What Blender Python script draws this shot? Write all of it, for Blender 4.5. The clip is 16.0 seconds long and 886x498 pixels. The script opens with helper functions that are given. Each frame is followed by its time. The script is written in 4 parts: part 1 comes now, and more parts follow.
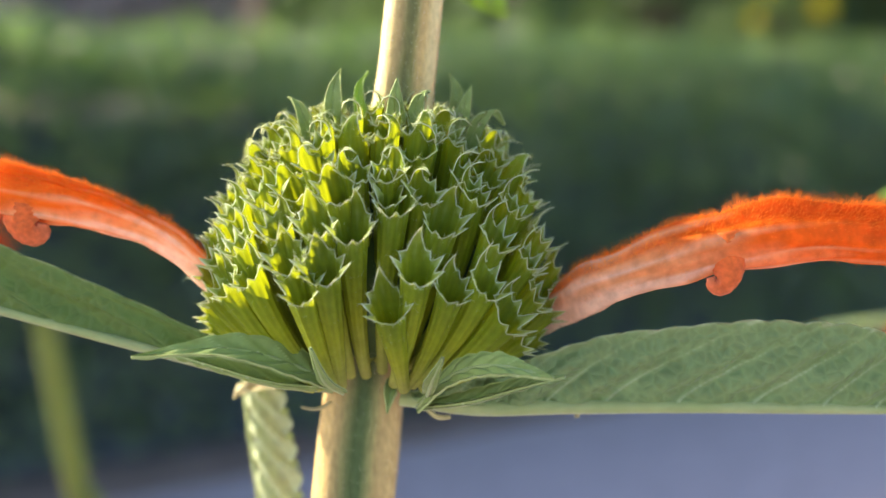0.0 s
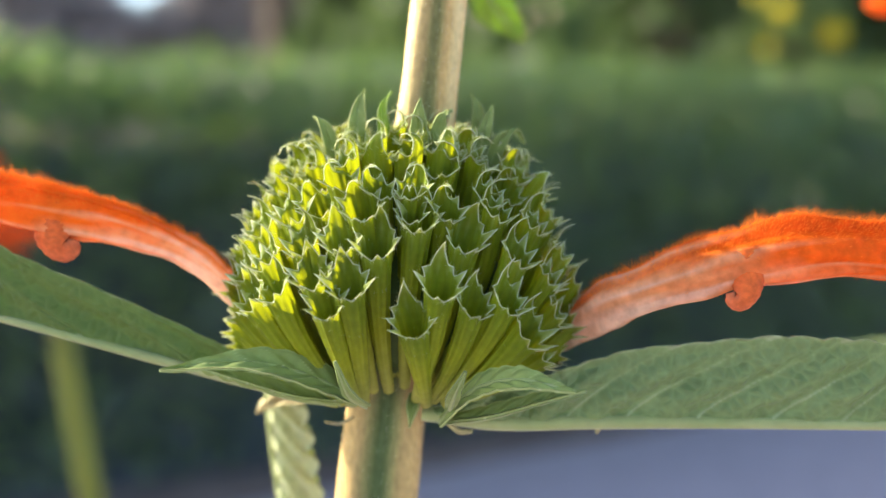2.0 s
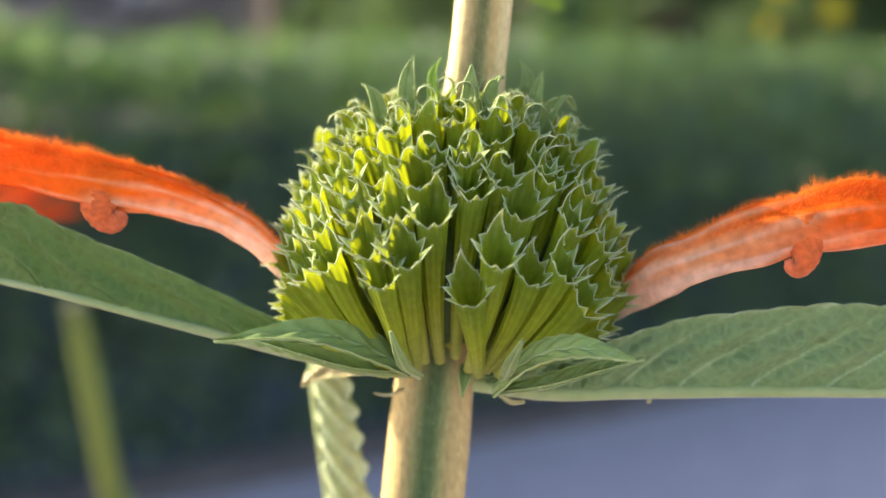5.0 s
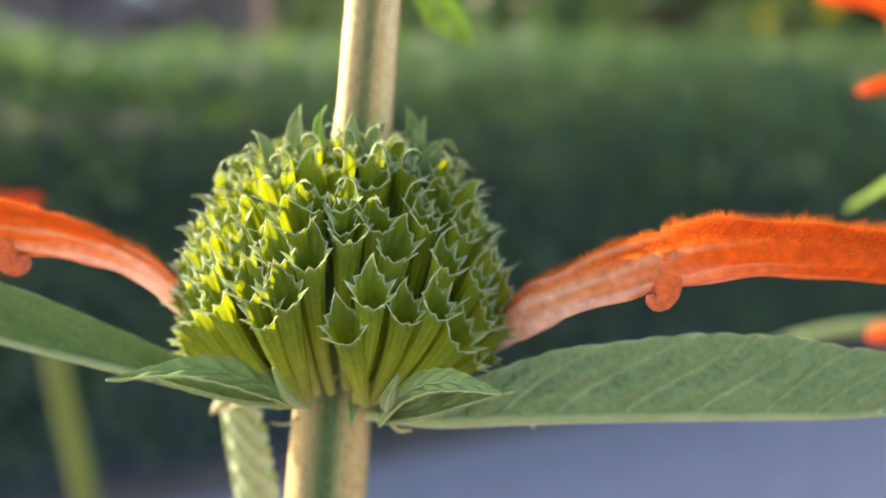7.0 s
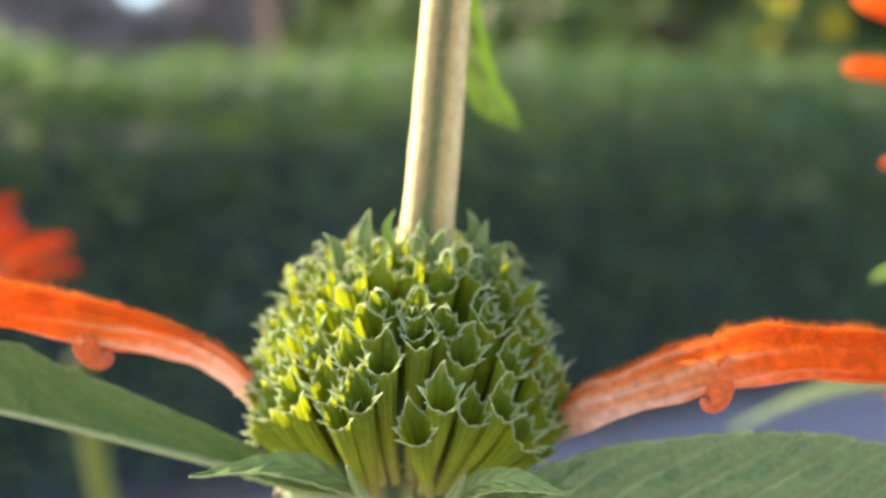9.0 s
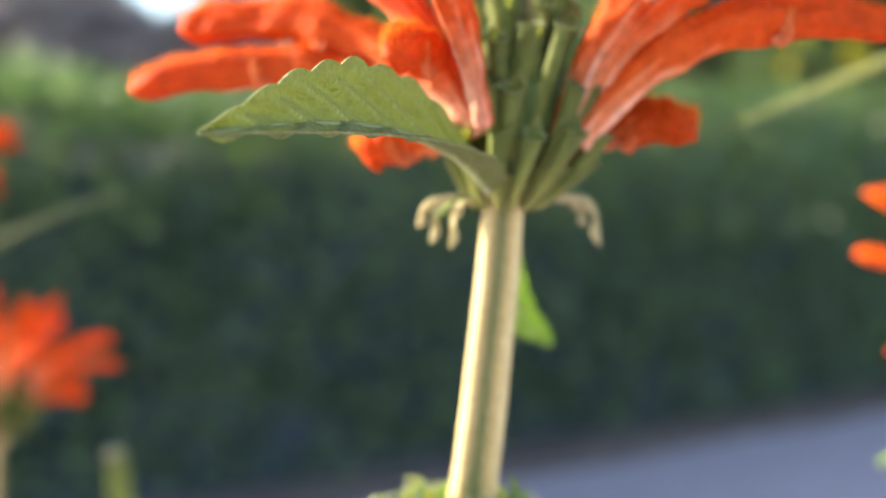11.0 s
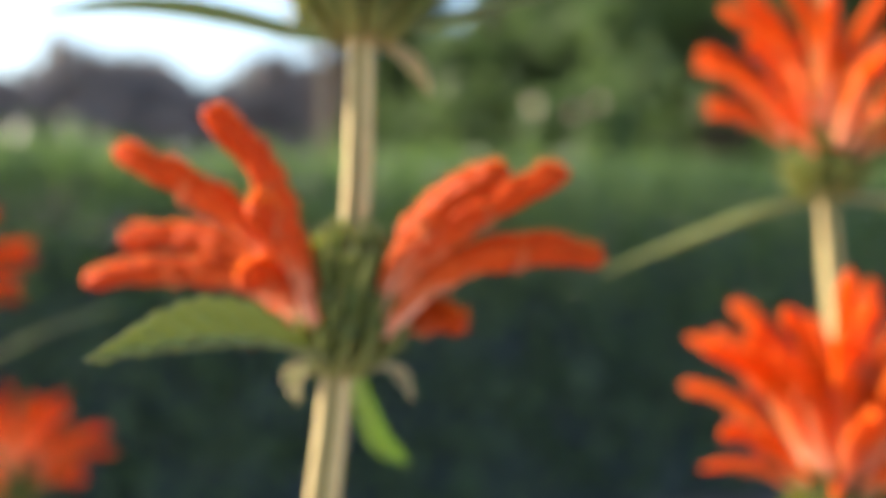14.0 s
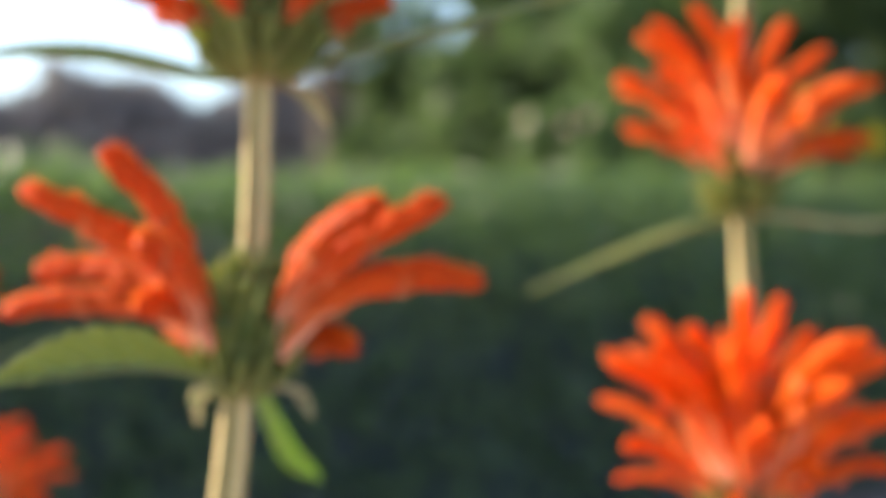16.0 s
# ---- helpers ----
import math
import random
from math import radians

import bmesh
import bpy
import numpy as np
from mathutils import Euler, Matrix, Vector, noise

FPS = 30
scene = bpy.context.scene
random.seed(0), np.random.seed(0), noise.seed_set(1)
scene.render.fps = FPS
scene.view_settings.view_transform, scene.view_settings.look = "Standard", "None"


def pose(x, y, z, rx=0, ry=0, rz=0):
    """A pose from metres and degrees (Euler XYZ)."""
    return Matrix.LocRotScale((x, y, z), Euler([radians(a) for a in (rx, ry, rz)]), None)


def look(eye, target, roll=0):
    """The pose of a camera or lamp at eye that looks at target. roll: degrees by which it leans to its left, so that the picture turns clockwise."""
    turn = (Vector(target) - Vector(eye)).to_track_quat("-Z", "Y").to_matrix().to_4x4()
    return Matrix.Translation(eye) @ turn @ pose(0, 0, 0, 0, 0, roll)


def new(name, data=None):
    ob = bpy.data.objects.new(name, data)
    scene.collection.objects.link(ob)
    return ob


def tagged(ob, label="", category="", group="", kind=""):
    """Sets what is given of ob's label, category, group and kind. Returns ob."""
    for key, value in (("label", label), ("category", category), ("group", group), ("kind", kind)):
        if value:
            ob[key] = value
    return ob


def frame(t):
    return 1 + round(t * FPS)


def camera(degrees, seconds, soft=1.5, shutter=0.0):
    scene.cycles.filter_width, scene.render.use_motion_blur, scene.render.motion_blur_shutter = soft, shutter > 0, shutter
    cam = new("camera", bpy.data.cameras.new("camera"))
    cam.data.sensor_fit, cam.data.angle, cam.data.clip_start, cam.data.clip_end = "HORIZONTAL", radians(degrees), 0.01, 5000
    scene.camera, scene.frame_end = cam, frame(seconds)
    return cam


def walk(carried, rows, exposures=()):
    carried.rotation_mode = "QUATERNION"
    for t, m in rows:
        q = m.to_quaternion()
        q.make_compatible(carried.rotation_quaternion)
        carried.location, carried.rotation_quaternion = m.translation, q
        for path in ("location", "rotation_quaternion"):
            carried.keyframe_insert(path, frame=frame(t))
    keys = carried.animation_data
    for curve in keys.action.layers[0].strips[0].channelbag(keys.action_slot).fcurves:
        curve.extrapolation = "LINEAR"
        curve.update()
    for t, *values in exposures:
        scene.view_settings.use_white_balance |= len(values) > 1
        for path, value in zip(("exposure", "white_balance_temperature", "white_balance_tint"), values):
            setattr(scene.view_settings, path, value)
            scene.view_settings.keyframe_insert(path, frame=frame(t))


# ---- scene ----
cam = camera(48.0, 16.0)
cam.data.dof.use_dof = True
cam.data.dof.focus_distance = 0.123
cam.data.dof.aperture_fstop = 9.3
cam.data.dof.aperture_blades = 0

PATH = [
    (0, (-0.00014, 0.00099, 1.21629), (0.0022, 1.9827, 0.9464), -0.79),
    (0.5, (0.00401, 0.00048, 1.21438), (-0.0120, 1.9860, 0.9748), -0.79),
    (1, (0.00625, -0.00288, 1.21663), (-0.0079, 1.9854, 1.0007), -0.88),
    (1.5, (0.00364, -0.00245, 1.21508), (-0.0132, 1.9864, 1.0051), -0.93),
    (2, (-0.00144, -0.00121, 1.21523), (-0.0230, 1.9869, 0.9987), -0.82),
    (2.5, (-0.00041, -0.00352, 1.21625), (-0.0249, 1.9852, 1.0052), -1.19),
    (3, (-0.00784, -0.00342, 1.21625), (-0.0349, 1.9842, 0.9960), -1.10),
    (3.2, (-0.01095, -0.00182, 1.21609), (-0.0350, 1.9855, 0.9922), -1.22),
    (5.3, (-0.00819, 0.00013, 1.21345), (-0.0268, 1.9817, 0.9432), -1.19),
    (5.5, (-0.00863, 0.00000, 1.21524), (-0.0070, 1.9798, 0.9315), -1.25),
    (6, (-0.01042, -0.00016, 1.21851), (-0.0184, 1.9784, 0.9269), -1.39),
    (6.5, (-0.00474, -0.00120, 1.21903), (-0.0173, 1.9798, 0.9443), -1.34),
    (7, (0.00788, -0.00632, 1.21931), (-0.0194, 1.9769, 0.9625), -2.04),
    (7.5, (0.00077, -0.00463, 1.21918), (-0.0054, 1.9775, 0.9527), -1.58),
    (8, (-0.00828, 0.00064, 1.22037), (-0.0286, 1.9829, 0.9555), -1.24),
    (8.5, (-0.00989, 0.00062, 1.22419), (-0.0300, 1.9838, 0.9662), -1.01),
    (9, (-0.00039, -0.01217, 1.23281), (-0.0302, 1.9743, 1.0028), -1.57),
    (9.2, (-0.00489, -0.01382, 1.24035), (-0.0183, 1.9657, 0.9552), -1.82),
    (11.3, (-0.00535, -0.03382, 1.27732), (-0.0779, 1.9587, 1.1202), 0.24),
    (11.5, (-0.01161, -0.04255, 1.27644), (-0.0722, 1.9533, 1.1630), 1.12),
    (12, (-0.01163, -0.05272, 1.28665), (-0.0642, 1.9436, 1.1767), 0.70),
    (12.5, (0.01920, -0.07159, 1.29933), (-0.1038, 1.9218, 1.1940), 0.16),
    (13, (0.02288, -0.07906, 1.30348), (-0.1034, 1.9149, 1.2140), 0.15),
    (13.5, (0.01792, -0.08707, 1.30430), (-0.1060, 1.9074, 1.2234), 0.78),
    (14, (0.04058, -0.09295, 1.30471), (-0.0888, 1.9017, 1.2358), 0.35),
    (14.5, (0.04618, -0.09882, 1.30455), (-0.0797, 1.8963, 1.2442), 0.05),
    (15, (0.05037, -0.09960, 1.30711), (-0.0760, 1.8958, 1.2565), -0.28),
    (15.5, (0.05687, -0.10107, 1.30495), (-0.0699, 1.8944, 1.2603), -0.57),
    (16, (0.06819, -0.10497, 1.30778), (-0.0587, 1.8906, 1.2699), -0.63),
]
walk(cam, [(t, look(eye, target, roll)) for t, eye, target, roll in PATH],
     exposures=[(0.0, 2.92), (9.2, 3.0), (11.3, 3.12), (12.5, 2.76), (14.5, 2.60), (16.0, 2.61)])

# ---- light ----
SUN_AZ, SUN_EL = 173.0, 24.0          # degrees: from +x towards +y, and above the horizon
world = bpy.data.worlds.new("sky")
scene.world = world
world.use_nodes = True
sky = world.node_tree.nodes.new("ShaderNodeTexSky")
sky.sky_type, sky.sun_disc = "NISHITA", False
sky.sun_elevation, sky.sun_rotation = radians(SUN_EL), radians(90 - SUN_AZ)
back = world.node_tree.nodes["Background"]
world.node_tree.links.new(sky.outputs[0], back.inputs[0])
back.inputs[1].default_value = 0.06
sun = new("sun", bpy.data.lights.new("sun", "SUN"))
sun.data.energy, sun.data.angle, sun.data.color = 1.95, radians(0.6), (1.0, 0.88, 0.70)
toward = Vector((math.cos(radians(SUN_AZ)) * math.cos(radians(SUN_EL)),
                 math.sin(radians(SUN_AZ)) * math.cos(radians(SUN_EL)), math.sin(radians(SUN_EL))))
sun.matrix_basis = look(toward * 50, (0, 0, 0))

# ---- materials ----


def leafy(name, stops, attr=None, glow=(0.3, 0.45, 0.05), share=0.4, rough=0.55, scale=400.0, bump=0.15, vary=0.25, pale=None, cells=0, stretch=1.0, mixed=0.75):
    """A plant surface: pigment along an attribute (or noise), fine grain, and light that shines through it."""
    m = bpy.data.materials.new(name)
    m.use_nodes = True
    nt = m.node_tree
    n, l = nt.nodes, nt.links
    bsdf, out = n["Principled BSDF"], n["Material Output"]
    tex = n.new("ShaderNodeTexCoord")
    grain = n.new("ShaderNodeTexNoise")
    grain.inputs["Scale"].default_value, grain.inputs["Detail"].default_value = scale, 5
    blot = n.new("ShaderNodeTexNoise")
    blot.inputs["Scale"].default_value, blot.inputs["Detail"].default_value = scale * 0.16, 3
    lay = n.new("ShaderNodeMapping")
    lay.inputs["Scale"].default_value = (1, 1, stretch)
    l.new(tex.outputs["Object"], lay.inputs["Vector"])
    for t in (grain, blot):
        l.new(lay.outputs[0], t.inputs["Vector"])
    ramp = n.new("ShaderNodeValToRGB")
    while len(ramp.color_ramp.elements) < len(stops):
        ramp.color_ramp.elements.new(0.5)
    for e, (p, c) in zip(ramp.color_ramp.elements, stops):
        e.position, e.color = p, (*c, 1)
    if attr:
        a = n.new("ShaderNodeAttribute")
        a.attribute_name = attr
        add = n.new("ShaderNodeMath")
        add.operation = "MULTIPLY_ADD"
        l.new(blot.outputs["Fac"], add.inputs[0])
        add.inputs[1].default_value = 0.24
        off = n.new("ShaderNodeMath")
        off.operation = "SUBTRACT"
        l.new(a.outputs["Fac"], off.inputs[0])
        off.inputs[1].default_value = 0.12
        l.new(off.outputs[0], add.inputs[2])
        l.new(add.outputs[0], ramp.inputs["Fac"])
    else:
        l.new(blot.outputs["Fac"], ramp.inputs["Fac"])
    info = n.new("ShaderNodeObjectInfo")
    hue = n.new("ShaderNodeHueSaturation")
    span = n.new("ShaderNodeMapRange")
    span.inputs["To Min"].default_value, span.inputs["To Max"].default_value = 1 - vary, 1 + vary
    mix = n.new("ShaderNodeMath")
    mix.operation = "MULTIPLY_ADD"
    even = n.new("ShaderNodeMapRange")
    even.inputs["From Min"].default_value, even.inputs["From Max"].default_value = 0.32, 0.68
    l.new(grain.outputs["Fac"], even.inputs["Value"])
    l.new(even.outputs[0], mix.inputs[0])
    mix.inputs[1].default_value = 0.5
    half = n.new("ShaderNodeMath")
    half.operation = "MULTIPLY"
    l.new(info.outputs["Random"], half.inputs[0])
    half.inputs[1].default_value = 0.5
    l.new(half.outputs[0], mix.inputs[2])
    l.new(mix.outputs[0], span.inputs["Value"])
    l.new(span.outputs[0], hue.inputs["Value"])
    l.new(ramp.outputs["Color"], hue.inputs["Color"])
    l.new(hue.outputs["Color"], bsdf.inputs["Base Color"])
    bsdf.inputs["Roughness"].default_value = rough
    bsdf.inputs["Specular IOR Level"].default_value = 0.2
    if pale:
        bsdf.inputs["Sheen Weight"].default_value = pale
        bsdf.inputs["Sheen Roughness"].default_value = 0.4
    bp = n.new("ShaderNodeBump")
    bp.inputs["Strength"].default_value, bp.inputs["Distance"].default_value = bump, 0.3 / scale
    l.new(grain.outputs["Fac"], bp.inputs["Height"])
    if cells:
        net = n.new("ShaderNodeTexVoronoi")
        net.feature = "DISTANCE_TO_EDGE"
        net.inputs["Scale"].default_value = cells
        l.new(tex.outputs["Object"], net.inputs["Vector"])
        hill = n.new("ShaderNodeMapRange")
        hill.inputs["From Max"].default_value = 0.42
        l.new(net.outputs["Distance"], hill.inputs["Value"])
        bp2 = n.new("ShaderNodeBump")
        bp2.inputs["Strength"].default_value, bp2.inputs["Distance"].default_value = 0.9, 0.0003
        l.new(hill.outputs[0], bp2.inputs["Height"])
        l.new(bp.outputs[0], bp2.inputs["Normal"])
        bp = bp2
        tone = n.new("ShaderNodeMapRange")
        tone.inputs["From Max"].default_value = 0.2
        tone.inputs["To Min"].default_value, tone.inputs["To Max"].default_value = 1.14, 0.97
        l.new(net.outputs["Distance"], tone.inputs["Value"])
        both = n.new("ShaderNodeMath")
        both.operation = "MULTIPLY"
        l.new(span.outputs[0], both.inputs[0])
        l.new(tone.outputs[0], both.inputs[1])
        l.new(both.outputs[0], hue.inputs["Value"])
    l.new(bp.outputs[0], bsdf.inputs["Normal"])
    if share:
        tr = n.new("ShaderNodeBsdfTranslucent")
        tint = n.new("ShaderNodeMix")
        tint.data_type, tint.blend_type = "RGBA", "MIX"
        tint.inputs[0].default_value = mixed
        l.new(hue.outputs["Color"], tint.inputs[6])
        tint.inputs[7].default_value = (*glow, 1)
        l.new(tint.outputs[2], tr.inputs["Color"])
        ms = n.new("ShaderNodeMixShader")
        ms.inputs[0].default_value = share
        l.new(bsdf.outputs[0], ms.inputs[1])
        l.new(tr.outputs[0], ms.inputs[2])
        l.new(ms.outputs[0], out.inputs["Surface"])
    return m


CALYX = leafy("calyx_green", [(0.0, (0.50, 0.51, 0.12)), (0.35, (0.395, 0.43, 0.026)), (0.70, (0.137, 0.205, 0.013)), (0.9, (0.34, 0.42, 0.13)), (1.0, (0.76, 0.80, 0.56))],
              "along", (0.435, 0.45, 0.0015), 0.46, 0.6, 900, 0.35, 0.3, 0.02)
OLIVE = leafy("calyx_olive", [(0.0, (0.34, 0.33, 0.09)), (0.4, (0.22, 0.24, 0.06)), (0.75, (0.13, 0.16, 0.045)), (1.0, (0.36, 0.38, 0.20))],
              "along", (0.30, 0.32, 0.02), 0.3, 0.55, 700, 0.35, 0.35, 0.1)
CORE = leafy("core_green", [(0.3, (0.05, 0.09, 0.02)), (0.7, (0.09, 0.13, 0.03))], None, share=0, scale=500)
STEM = leafy("stem_bark", [(0.0, (0.075, 0.11, 0.04)), (0.35, (0.19, 0.175, 0.065)), (0.6, (0.31, 0.22, 0.088)), (0.78, (0.41, 0.29, 0.115)), (1.0, (0.56, 0.44, 0.21))],
             "rib", share=0, rough=0.55, scale=1700, bump=1.0, vary=0.4, pale=0.06, stretch=0.4)
LEAF = leafy("leaf_green", [(0.0, (0.145, 0.215, 0.086)), (0.5, (0.235, 0.315, 0.135)), (1.0, (0.60, 0.66, 0.42))],
             "vein", (0.28, 0.44, 0.03), 0.33, 0.5, 900, 0.3, 0.18, 0.12, 620)
# LEAF darkened and yellowed: the shade on one leaf put into its colour
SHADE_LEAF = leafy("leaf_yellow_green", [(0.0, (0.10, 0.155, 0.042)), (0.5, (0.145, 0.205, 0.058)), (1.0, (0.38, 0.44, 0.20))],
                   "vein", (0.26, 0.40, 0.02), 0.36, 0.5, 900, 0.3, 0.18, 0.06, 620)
RIB = leafy("midrib_pale", [(0.3, (0.30, 0.36, 0.14)), (0.7, (0.40, 0.43, 0.20))], None, (0.4, 0.5, 0.1), 0.25, 0.5, 600, 0.2, 0.15, 0.3)
BRACT = leafy("bract_green", [(0.0, (0.19, 0.26, 0.075)), (0.5, (0.25, 0.32, 0.10)), (1.0, (0.44, 0.48, 0.24))],
              "vein", (0.34, 0.42, 0.03), 0.22, 0.5, 800, 0.3, 0.2, 0.08)
DRY = leafy("bract_dry", [(0.3, (0.54, 0.48, 0.25)), (0.7, (0.66, 0.58, 0.34))], None, (0.5, 0.45, 0.2), 0.35, 0.7, 700, 0.3, 0.2)
PALE_LEAF = leafy("leaf_pale", [(0.0, (0.44, 0.48, 0.26)), (0.5, (0.56, 0.59, 0.36)), (1.0, (0.70, 0.70, 0.50))],
                  "vein", (0.5, 0.6, 0.2), 0.35, 0.55, 700, 0.3, 0.2, 0.15, 420)
ARCHED = leafy("leaf_olive", [(0.0, (0.19, 0.225, 0.07)), (0.5, (0.26, 0.29, 0.10)), (1.0, (0.44, 0.46, 0.24))],
               "vein", (0.40, 0.44, 0.03), 0.4, 0.5, 800, 0.3, 0.2, 0.1, 800)
LIME = leafy("leaf_lime", [(0.0, (0.22, 0.33, 0.05)), (0.5, (0.28, 0.40, 0.07)), (1.0, (0.50, 0.55, 0.30))],
             "vein", (0.42, 0.62, 0.03), 0.45, 0.5, 700, 0.3, 0.15, 0.3)
# brighter than the plain orange: backlight put into the petal colour
PETAL = leafy("petal_orange", [(0.0, (0.93, 0.76, 0.56)), (0.27, (0.90, 0.46, 0.20)), (0.52, (0.94, 0.215, 0.014)), (1.0, (0.95, 0.145, 0.003))],
              "along", (1.0, 0.23, 0.005), 0.56, 0.6, 620, 0.9, 0.34, mixed=0.32)
PLAIN = leafy("petal_plain_orange", [(0.0, (0.92, 0.70, 0.50)), (0.27, (0.86, 0.40, 0.16)), (0.52, (0.72, 0.165, 0.012)), (1.0, (0.68, 0.115, 0.003))],
              "along", (0.93, 0.22, 0.004), 0.55, 0.6, 520, 0.7, 0.38, mixed=0.45)
# the same orange darkened and reddened: shade put into the petal colour
SHADE_PETAL = leafy("petal_red_orange", [(0.0, (0.88, 0.56, 0.40)), (0.28, (0.76, 0.26, 0.11)), (0.52, (0.60, 0.095, 0.010)), (1.0, (0.53, 0.062, 0.002))],
             "along", (0.92, 0.17, 0.004), 0.34, 0.6, 520, 0.7, 0.42, mixed=0.5)
LIP = leafy("lip_orange", [(0.0, (0.76, 0.18, 0.03)), (0.5, (0.66, 0.14, 0.035)), (1.0, (0.60, 0.22, 0.12))],
            "along", (0.80, 0.12, 0.02), 0.3, 0.5, 1400, 1.0, 0.45)
FUZZ = leafy("petal_fuzz", [(0.3, (0.98, 0.33, 0.03)), (0.7, (1.0, 0.40, 0.06))], None, (1.0, 0.38, 0.04), 0.7, 0.6, 300, 0.0, 0.15)
DOWN = leafy("stem_down", [(0.3, (0.62, 0.56, 0.42)), (0.7, (0.72, 0.68, 0.55))], None, (0.75, 0.7, 0.55), 0.5, 0.6, 300, 0.0, 0.1)
HEDGE = leafy("hedge_leaf", [(0.3, (0.061, 0.098, 0.050)), (0.7, (0.115, 0.160, 0.075))], None, (0.24, 0.40, 0.06), 0.42, 0.6, 6, 0.0, 0.3)
gloss = HEDGE.node_tree.nodes["Principled BSDF"]     # waxy leaves
gloss.inputs["Roughness"].default_value, gloss.inputs["Specular IOR Level"].default_value = 0.38, 0.6
INNER_SHADE = leafy("hedge_inside", [(0.3, (0.036, 0.046, 0.060)), (0.7, (0.056, 0.070, 0.086))], None, share=0, rough=0.8, scale=30, bump=0.5)
TREE = leafy("tree_leaf", [(0.3, (0.060, 0.096, 0.045)), (0.7, (0.115, 0.160, 0.072))], None, (0.20, 0.32, 0.08), 0.4, 0.4, 4, 0.0, 0.3)
# far growth: its shade and mist are put into a grey-violet leaf colour
FAR_LEAF = leafy("dry_leaf", [(0.3, (0.20, 0.185, 0.20)), (0.7, (0.29, 0.265, 0.265))], None, (0.25, 0.20, 0.12), 0.25, 0.6, 4, 0.0, 0.3)
# sunlit tree edge: the low sun is put into a golden leaf colour
SUNLIT_LEAF = leafy("golden_leaf", [(0.3, (0.24, 0.19, 0.08)), (0.7, (0.32, 0.25, 0.10))], None, (0.38, 0.30, 0.10), 0.4, 0.6, 4, 0.0, 0.2)
YELLOW = leafy("yellow_petal", [(0.3, (0.60, 0.50, 0.03)), (0.7, (0.66, 0.56, 0.05))], None, (0.75, 0.65, 0.04), 0.5, 0.6, 9, 0.0, 0.1)
# pale colour of the added spots that stand for bright sky between leaves
SKY_SPOT = leafy("rose_petal", [(0.3, (0.75, 0.55, 0.52)), (0.7, (0.80, 0.66, 0.62))], None, (0.9, 0.7, 0.65), 0.5, 0.6, 9, 0.0, 0.1)
BARK = leafy("tree_bark", [(0.3, (0.09, 0.07, 0.05)), (0.7, (0.15, 0.12, 0.09))], None, share=0, rough=0.8, scale=30, bump=0.6)
# asphalt, its base colour set far above asphalt's own tone
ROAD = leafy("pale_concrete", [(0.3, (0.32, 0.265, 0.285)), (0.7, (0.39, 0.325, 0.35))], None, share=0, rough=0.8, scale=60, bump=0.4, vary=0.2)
EARTH = leafy("bare_earth", [(0.3, (0.13, 0.095, 0.085)), (0.7, (0.20, 0.15, 0.13))], None, share=0, rough=0.9, scale=40, bump=0.6, vary=0.25)

# ---- building helpers ----


def part(name, mesh, mat, parent=None, label=""):
    """Links a mesh as one object under a thing or a part."""
    if isinstance(mesh, bmesh.types.BMesh):
        bm = mesh
        mesh = bpy.data.meshes.new(name)
        bm.to_mesh(mesh)
        bm.free()
    if not mesh.materials:
        mesh.materials.append(mat)
    ob = new(name, mesh)
    ob.parent = parent
    if parent and parent.type == "EMPTY":
        ob.matrix_parent_inverse = Matrix.Translation(-parent.location)
    return tagged(ob, label)


def solid(name, verts, faces, attr=None, values=None, smooth=True):
    """A mesh from computed vertices and faces, with one float attribute."""
    me = bpy.data.meshes.new(name)
    me.from_pydata([tuple(v) for v in verts], [], faces)
    if attr:
        me.attributes.new(attr, "FLOAT", "POINT").data.foreach_set("value", np.asarray(values, dtype=np.float32))
    if smooth:
        me.polygons.foreach_set("use_smooth", [True] * len(me.polygons))
    me.update()
    return me


def spline(pts, n):
    """n points along a smooth curve through pts."""
    p = np.array(pts, dtype=float)
    p = np.vstack([2 * p[0] - p[1], p, 2 * p[-1] - p[-2]])
    out = []
    k = len(p) - 3
    for i in range(n):
        u = i / (n - 1) * k
        j = min(int(u), k - 1)
        u -= j
        a, b, c, d = p[j:j + 4]
        out.append(0.5 * (2 * b + (c - a) * u + (2 * a - 5 * b + 4 * c - d) * u * u + (3 * b - a - 3 * c + d) * u ** 3))
    return np.array(out)


def frames(path, up):
    """Tangent, side and up at each point of a path."""
    t = np.gradient(path, axis=0)
    t /= np.linalg.norm(t, axis=1)[:, None]
    side = np.cross(t, np.array(up, dtype=float))
    side /= np.linalg.norm(side, axis=1)[:, None]
    return t, side, np.cross(side, t)


def grid_faces(rows, cols, wrap=True, start=0):
    faces = []
    for i in range(rows - 1):
        for j in range(cols if wrap else cols - 1):
            k = (j + 1) % cols
            faces.append((start + i * cols + j, start + i * cols + k, start + (i + 1) * cols + k, start + (i + 1) * cols + j))
    return faces


